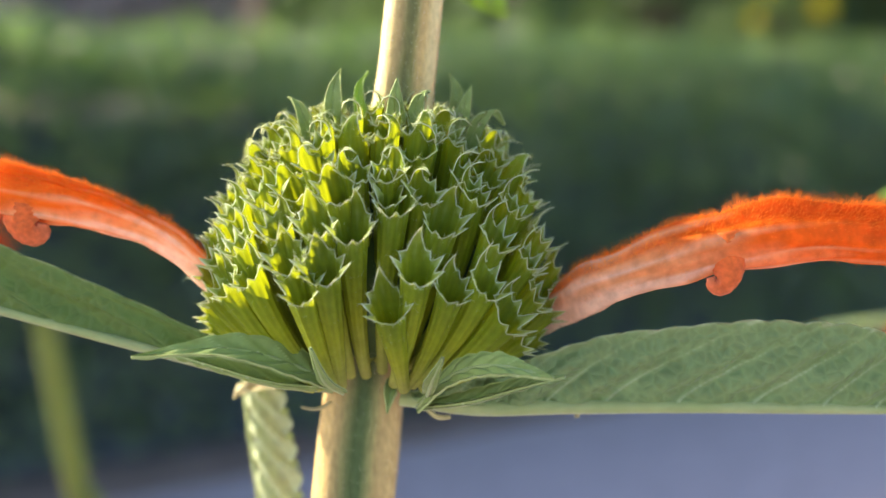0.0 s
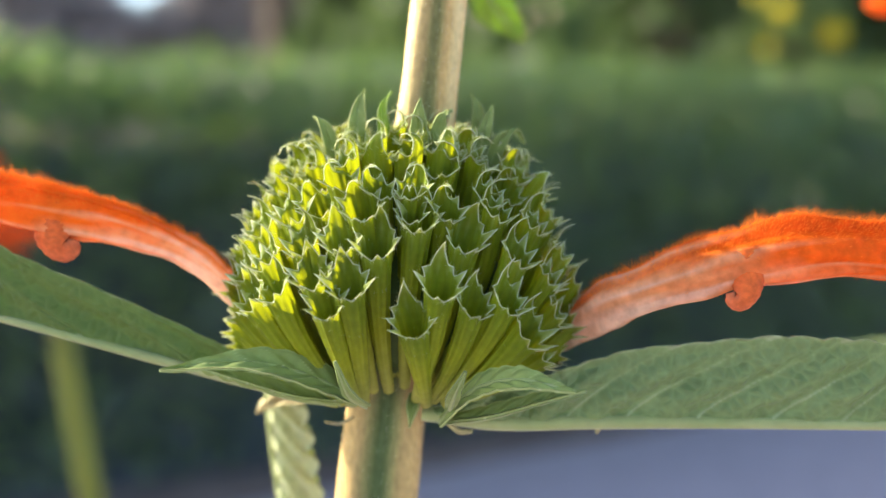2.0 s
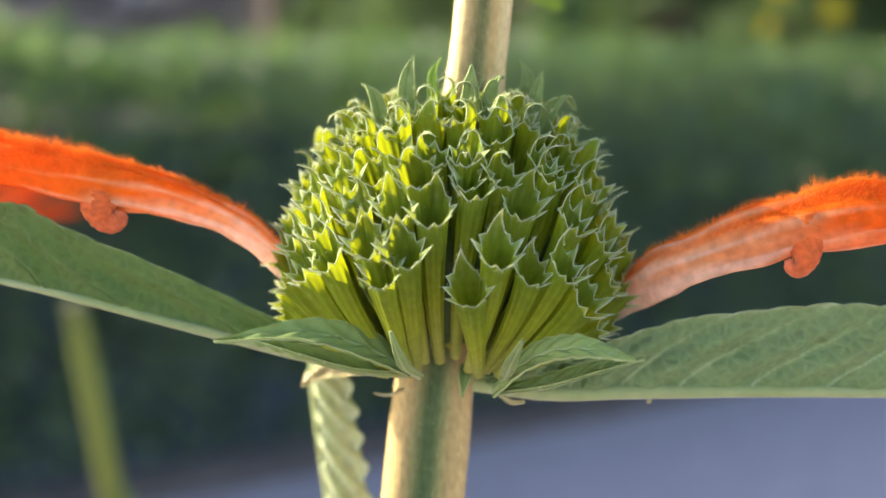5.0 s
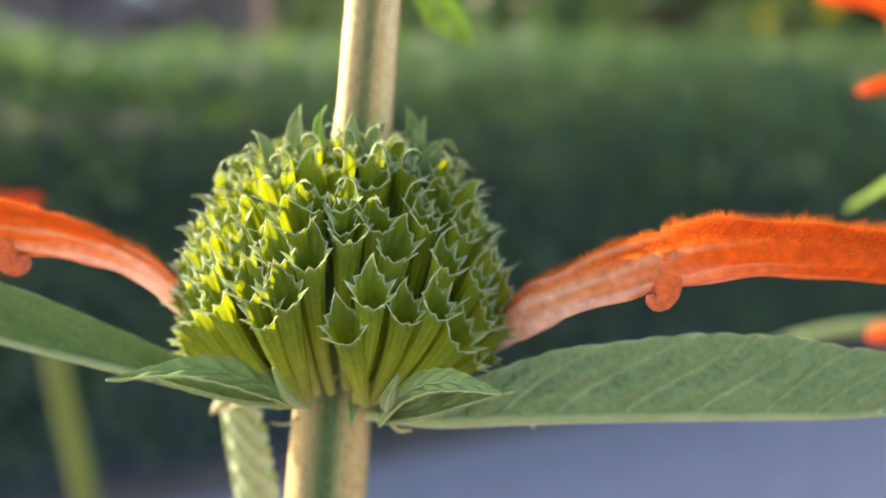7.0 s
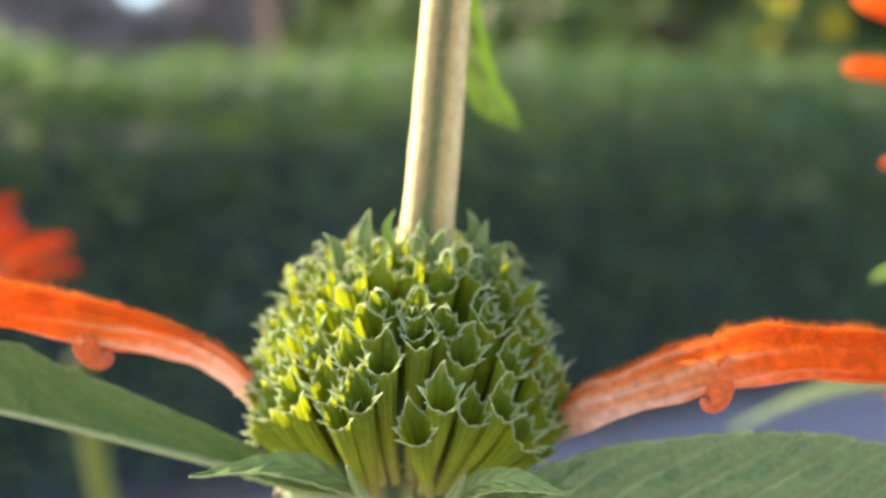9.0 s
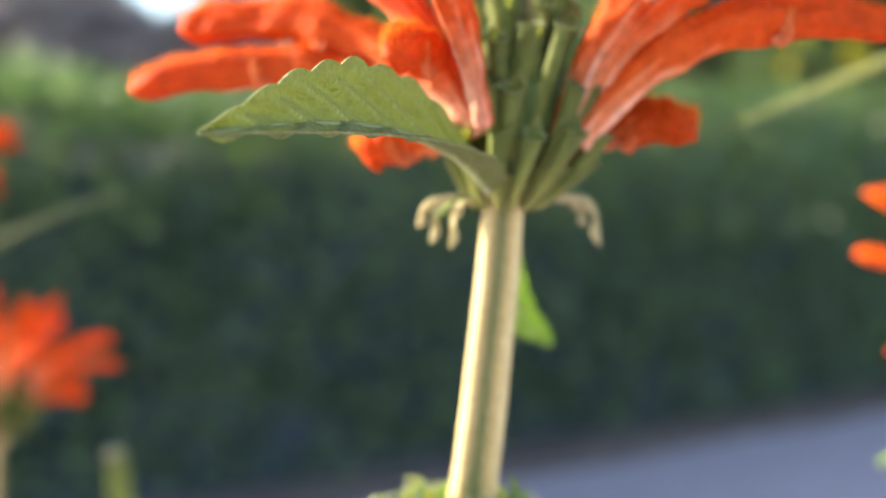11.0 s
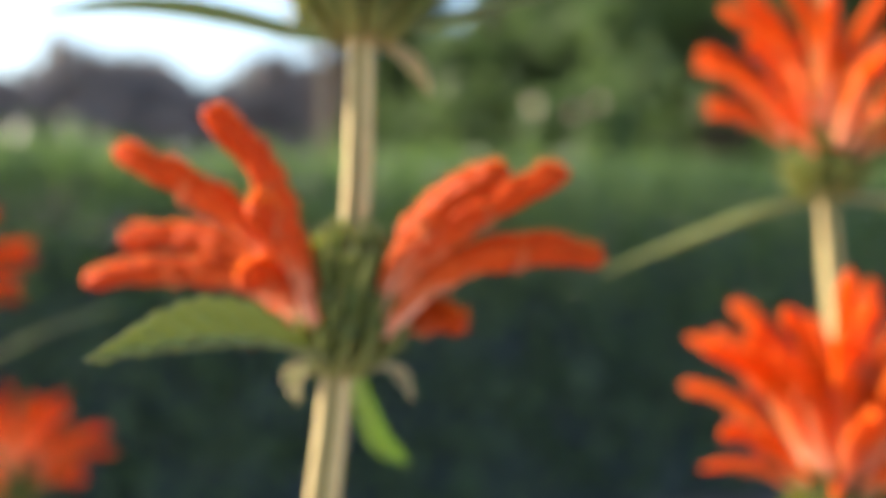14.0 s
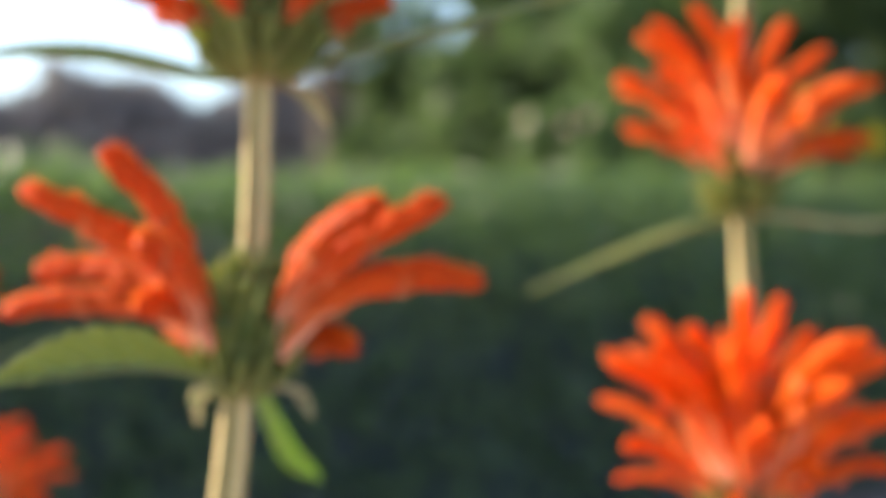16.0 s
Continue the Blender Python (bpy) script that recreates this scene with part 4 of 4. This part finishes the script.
# ---- second whorl, in flower ----
ROWS_MID = [(-35, 11, 0.0021, 0.0026), (-12, 12, 0.0021, 0.0032), (12, 12, 0.0020, 0.0032), (34, 11, 0.0018, 0.003), (54, 9, 0.0016, 0.003), (72, 6, 0.0014, 0.003)]
calyx_head(plant, (0.0005, 0.1415, 1.2665), (0.0035, 0.1435, 1.2865), 0.0150, 0.0185, ROWS_MID, 8, "narrow head of green calyces with flowers open", sides=24, claw=0.05)
FLOWERS = [
    [(-0.003, 0.134, 1.279), (-0.0075, 0.130, 1.298), (-0.0125, 0.127, 1.311), (-0.0185, 0.123, 1.3205), (-0.0255, 0.119, 1.327)],
    [(-0.006, 0.135, 1.281), (-0.015, 0.131, 1.298), (-0.026, 0.129, 1.3075), (-0.037, 0.128, 1.3135), (-0.049, 0.128, 1.319)],
    [(-0.003, 0.130, 1.280), (-0.006, 0.124, 1.293), (-0.0085, 0.118, 1.301), (-0.010, 0.112, 1.3045), (-0.011, 0.106, 1.305)],
    [(-0.007, 0.140, 1.282), (-0.018, 0.144, 1.2920), (-0.031, 0.148, 1.2975), (-0.045, 0.151, 1.2985), (-0.057, 0.152, 1.2975)],
    [(-0.008, 0.140, 1.279), (-0.020, 0.144, 1.2870), (-0.034, 0.147, 1.2905), (-0.050, 0.149, 1.2900), (-0.066, 0.151, 1.287)],
    [(-0.004, 0.136, 1.279), (-0.008, 0.132, 1.2865), (-0.0115, 0.129, 1.2905), (-0.0145, 0.124, 1.2912), (-0.017, 0.119, 1.2895)],
    [(0.009, 0.137, 1.278), (0.0145, 0.134, 1.292), (0.0220, 0.130, 1.3025), (0.031, 0.126, 1.310), (0.0410, 0.123, 1.3145)],
    [(0.011, 0.137, 1.279), (0.0190, 0.135, 1.293), (0.0300, 0.133, 1.303), (0.042, 0.132, 1.309), (0.0545, 0.132, 1.3145)],
    [(0.012, 0.136, 1.277), (0.0200, 0.135, 1.287), (0.0320, 0.134, 1.2945), (0.048, 0.135, 1.2965), (0.0630, 0.136, 1.2945)],
    [(0.011, 0.143, 1.275), (0.0165, 0.144, 1.2785), (0.0220, 0.143, 1.2802), (0.027, 0.140, 1.2800), (0.0305, 0.135, 1.2785)],
    [(-0.006, 0.141, 1.277), (-0.011, 0.142, 1.2780), (-0.016, 0.142, 1.2780), (-0.020, 0.142, 1.2765), (-0.0235, 0.142, 1.2745)],
]
for k, pts in enumerate(FLOWERS):
    corolla(plant, pts, [0.0018, 0.0028, 0.0037, 0.0037, 0.0032], 50 + k, 2400, label="downy orange tubular flower", lip_at=(0.5, 0.62, 0.7)[k % 3], lip_size=0.8, n=48, sides=24, rough=2.6, start=0.27, petal=SHADE_PETAL, hair=0.0027)
leaf(plant, [(-0.002, 0.135, 1.2695), (-0.008, 0.122, 1.2755), (-0.0165, 0.107, 1.2790), (-0.025, 0.093, 1.2795), (-0.0342, 0.079, 1.2782)],
     [(0, 0.001), (0.15, 0.0062), (0.35, 0.0096), (0.55, 0.0092), (0.75, 0.0062), (1, 0.0003)], (-0.2, -0.25, 1), (0.9, 0.35, -0.1), ARCHED, 0.0006, label="serrated green leaf, arched, under the open flowers", veins=8, teeth=10, tooth=0.13)
leaf(plant, [(0.001, 0.147, 1.268), (0.0015, 0.160, 1.2630), (0.0026, 0.172, 1.2520), (0.0056, 0.182, 1.2405), (0.0122, 0.188, 1.2335)], [(0, 0.001), (0.3, 0.0020), (0.65, 0.0034), (0.85, 0.0034), (1, 0.0006)],
     (0.9, 0.15, 0.5), (-0.8, 0.3, -0.3), LIME, 0.0007, label="sunlit lime-green leaf hanging down", veins=7, teeth=9, tooth=0.12)
for k, (end, drop) in enumerate([((-0.0145, 0.150, 1.2625), 0.001), ((-0.0120, 0.146, 1.2600), 0.002), ((-0.0085, 0.136, 1.2600), 0.002), ((0.0150, 0.150, 1.2625), 0.0), ((0.0175, 0.150, 1.2590), 0.001), ((-0.011, 0.138, 1.2650), 0.001)]):
    a, b = np.array((0.0004, 0.1415, 1.2675)), np.array(end)
    way = (b - a) * (1, 1, 0)
    leaf(plant, [a + way * 0.25, a + way * 0.62 + (0, 0, 0.0006), a + way * 0.9 + (0, 0, -0.0012), b], [(0, 0.0008), (0.5, 0.0015), (1, 0.0003)], (way[1], -way[0], 0.002), (-way[1], way[0], 0.002), DRY if k != 5 else BRACT, 0,
         label="curled straw-coloured bract", name="bract", veins=4, teeth=6, n=26, m=6)

# ---- third whorl, against the sky ----
ROWS_TOP = [(-30, 13, 0.0026, 0.003), (-8, 14, 0.0026, 0.004), (14, 14, 0.0025, 0.004), (36, 12, 0.0022, 0.0035), (58, 9, 0.0018, 0.003)]
calyx_head(plant, (0.004, 0.153, 1.3475), (0.0040, 0.155, 1.3680), 0.0195, 0.0190, ROWS_TOP, 14, "olive head of calyces holding up red-orange flowers", sides=24)
for k in range(21):
    a = 2 * math.pi * (k + 0.3) / 21
    e = radians((14, 62, 38)[k % 3])
    d = np.array((math.cos(a) * math.cos(e), math.sin(a) * math.cos(e), math.sin(e)))
    o = np.array((0.004, 0.154, 1.3600))
    out = np.array((math.cos(a), math.sin(a), 0))
    d, out = d * (0.62, 1, 1)[k % 3], out * (0.2, 1, 1)[k % 3]
    corolla(plant, [o + d * 0.010, o + d * 0.022, o + d * 0.034 + out * 0.002, o + d * 0.046 + out * 0.006, o + d * 0.055 + out * 0.012], [0.0018, 0.0026, 0.0034, 0.0034, 0.003], 70 + k, 150,
            label="downy red-orange tubular flower", n=22, sides=12, start=0.3, petal=SHADE_PETAL)
leaf(plant, [(-0.002, 0.152, 1.3475), (-0.012, 0.151, 1.3480), (-0.028, 0.150, 1.3515), (-0.050, 0.149, 1.3545), (-0.074, 0.148, 1.3540)], [(0, 0.001), (0.3, 0.0050), (0.6, 0.0058), (0.85, 0.0035), (1, 0.0004)], (0, -0.75, 0.5), (0, 1, 0.3), LEAF, 0.0008,
     label="narrow dark leaf seen edge-on against the sky", veins=9, teeth=14, tooth=0.1)
leaf(plant, [(0.008, 0.152, 1.3475), (0.025, 0.151, 1.3525), (0.045, 0.150, 1.3580), (0.066, 0.149, 1.3630), (0.10, 0.148, 1.370)], [(0, 0.001), (0.3, 0.0055), (0.6, 0.0070), (1, 0.0004)], (0, -0.9, -0.40), (0, 0.9, 0.45), ARCHED, 0.0008,
     label="narrow grey-green leaf rising from the stem", veins=9, teeth=14, tooth=0.08)
leaf(plant, [(0.006, 0.158, 1.3480), (0.013, 0.163, 1.3460), (0.018, 0.166, 1.341), (0.020, 0.167, 1.336)], [(0, 0.001), (0.5, 0.003), (1, 0.0004)], (0.6, -0.5, 0.4), (-0.6, -0.5, -0.3), DRY, 0, label="yellowed hanging bract", name="bract", veins=4, teeth=6, n=26, m=6)

# ---- neighbouring plants ----
GENERIC = []
for k in range(3):
    r = 1 + 0.08 * (k - 1)
    bend = 0.004 + 0.002 * k
    ob = corolla(None, [(0, 0, 0), (0.012, 0, 0.0030), (0.026, 0, 0.0045 + bend * 0.3), (0.040, 0, 0.0045), (0.053 * r, 0, 0.0040 - bend)], [0.0018, 0.0027, 0.0036, 0.0037, 0.0033], 90 + k, 160, petal=PLAIN, n=26, sides=14, lip_at=0.55 + 0.06 * k, lip_size=1.25, rough=1.5, start=0.18)
    GENERIC.append(ob)


def flower_copy(src, parent, m):
    """A further flower on the same meshes, as a part of another plant."""
    ob = new("corolla", src.data)
    ob.parent = parent
    ob.matrix_parent_inverse = Matrix.Translation(-parent.location)
    ob.matrix_basis = m
    for c in src.children:
        q = new(c.name.split(".")[0], c.data)
        q.parent = ob
        if "kind" in c:
            q["kind"] = c["kind"]
    return ob


def pompon(parent, node, reach, tiers, seed, lean=(0, 0), head=0.017):
    """A round whorl of open flowers above a ring of calyces."""
    rng = random.Random(seed)
    n = Vector(node)
    calyx_head(parent, node, n + Vector((0, 0, head)), head, head * 0.95, [(-30, 10, 0.0027, 0.003), (0, 11, 0.0027, 0.004), (30, 10, 0.0024, 0.004), (58, 7, 0.002, 0.003)], seed, sides=20, hairs=False)
    for deg, count, far in tiers:
        for k in range(count):
            a = 2 * math.pi * (k + rng.uniform(-0.3, 0.3) + 0.5 * (deg % 2)) / count
            e = deg + rng.uniform(-7, 7)
            s = reach * far * rng.uniform(0.88, 1.08) / 0.053
            o = n + Vector((0, 0, head * 0.7)) + Vector((math.cos(a) * math.cos(radians(e)), math.sin(a) * math.cos(radians(e)), math.sin(radians(e)))) * head * 0.75
            m = Matrix.Translation(o) @ Matrix.Rotation(a, 4, "Z") @ Matrix.Rotation(-radians(e), 4, "Y") @ Matrix.Diagonal((s, 0.9 * min(s, 1.1), 0.9 * min(s, 1.1), 1))
            flower_copy(rng.choice(GENERIC), parent, m)


TIERS = [(76, 3, 1.0), (55, 7, 1.02), (33, 9, 1.0), (13, 8, 0.85), (-6, 6, 0.6)]
right = thing("lion_ear_plant", (0.22, 0.24, 0), "neighbouring plant with round whorls of red-orange flowers on a square stem", "plant", "flowering plants")
part("stem", stem_mesh("stem", [(0.22, 0.24, 0), (0.20, 0.24, 0.6), (0.170, 0.240, 1.08), (0.1475, 0.228, 1.207), (0.1535, 0.254, 1.262), (0.158, 0.286, 1.313), (0.160, 0.292, 1.36), (0.164, 0.30, 1.45)],
     [0.0055, 0.005, 0.0040, 0.0036, 0.0031, 0.0029, 0.0028, 0.0025], n=120, sides=32), STEM, right)
pompon(right, (0.158, 0.286, 1.312), 0.052, [(78, 4, 1.0), (57, 8, 1.02), (37, 9, 1.0), (20, 8, 0.8)], 201)
pompon(right, (0.1465, 0.227, 1.2030), 0.0575, [(76, 4, 1.0), (59, 9, 1.02), (42, 11, 1.0), (27, 8, 0.78), (18, 6, 0.5)], 202)
pompon(right, (0.160, 0.235, 1.138), 0.050, TIERS, 203)
leaf(right, [(0.154, 0.285, 1.311), (0.135, 0.284, 1.306), (0.108, 0.286, 1.295), (0.077, 0.288, 1.283)], [(0, 0.0012), (0.4, 0.0060), (0.7, 0.0060), (1, 0.0006)], (0.1, -1, 0.25), (0.1, 1, 0.45), ARCHED, 0.0009, label="narrow olive green leaf drooping from a whorl", n=60)
leaf(right, [(0.162, 0.285, 1.312), (0.178, 0.284, 1.3105), (0.200, 0.283, 1.3075), (0.235, 0.282, 1.310)], [(0, 0.0012), (0.4, 0.0065), (0.7, 0.0065), (1, 0.0006)], (0, -1, 0.35), (0, 1, 0.3), PALE_LEAF, 0.0009, label="pale leaf reaching out under a whorl", n=60)
leaf(right, [(0.1545, 0.227, 1.211), (0.139, 0.224, 1.2115), (0.121, 0.223, 1.2065), (0.098, 0.223, 1.1955)], [(0, 0.0012), (0.4, 0.0075), (0.7, 0.0065), (1, 0.0006)], (0, -1, 0.35), (0, 1, 0.4), LIME, 0.0009, label="yellow-green leaf under a whorl", n=60)
leaf(right, [(0.178, 0.262, 1.138), (0.150, 0.280, 1.152), (0.115, 0.288, 1.150), (0.082, 0.290, 1.139)], [(0, 0.0012), (0.4, 0.0075), (0.7, 0.0065), (1, 0.0006)], (0, -1, 0.5), (0, 1, 0.2), LEAF, 0.0009, label="long green leaf arching from the stem", n=60)

left = thing("lion_ear_plant", (-0.24, 0.37, 0), "neighbouring plant with orange flower whorls beside the lane", "plant", "flowering plants")
part("stem", stem_mesh("stem", [(-0.24, 0.37, 0), (-0.232, 0.375, 0.6), (-0.219, 0.392, 1.1), (-0.213, 0.395, 1.152), (-0.212, 0.395, 1.19)], [0.0055, 0.005, 0.0042, 0.0038, 0.003], n=70, sides=32), STEM, left)
pompon(left, (-0.212, 0.395, 1.153), 0.041, TIERS, 204)
other = thing("lion_ear_plant", (-0.29, 0.39, 0), "taller neighbouring plant with orange flower whorls and slim leaves", "plant", "flowering plants")
part("stem", stem_mesh("stem", [(-0.29, 0.39, 0), (-0.28, 0.395, 0.7), (-0.266, 0.40, 1.15), (-0.262, 0.40, 1.24), (-0.26, 0.40, 1.33)], [0.0055, 0.005, 0.0042, 0.0038, 0.003], n=70, sides=32), STEM, other)
pompon(other, (-0.262, 0.40, 1.238), 0.052, TIERS, 205)
leaf(other, [(-0.255, 0.397, 1.212), (-0.225, 0.390, 1.226), (-0.190, 0.385, 1.244), (-0.150, 0.380, 1.259)], [(0, 0.0012), (0.35, 0.0075), (0.7, 0.007), (1, 0.0006)], (0, -1, 0.3), (0, 1, 0.4), LEAF, 0.0009, label="slim grey-green leaf rising from the stem", n=60)
low = thing("lion_ear_plant", (-0.175, 0.35, 0), "low neighbouring plant with an orange flower whorl", "plant", "flowering plants")
part("stem", stem_mesh("stem", [(-0.175, 0.35, 0), (-0.172, 0.352, 0.5), (-0.168, 0.355, 0.95), (-0.166, 0.355, 1.03)], [0.005, 0.0045, 0.004, 0.0034], n=60, sides=32), STEM, low)
pompon(low, (-0.167, 0.355, 0.991), 0.048, TIERS, 206)
stub = thing("cut_stem", (-0.115, 0.40, 0), "bare grey-green stem, cut off at the top", "stem")
part("stem", stem_mesh("stem", [(-0.115, 0.40, 0), (-0.128, 0.40, 0.5), (-0.146, 0.40, 1.00), (-0.154, 0.40, 1.065), (-0.164, 0.40, 1.142)], [0.0055, 0.005, 0.0042, 0.0040, 0.0038], n=60, sides=32), ARCHED, stub)
part("cut_end", tube_mesh("cut_end", [(-0.1638, 0.40, 1.1405), (-0.1641, 0.40, 1.1425), (-0.1642, 0.40, 1.1432)], (0.0042, 0.0041, 0.0034), 20, 6), DRY, stub, "dry pale cut end")
for ob in GENERIC:
    for c in (*ob.children, ob):
        bpy.data.objects.remove(c)
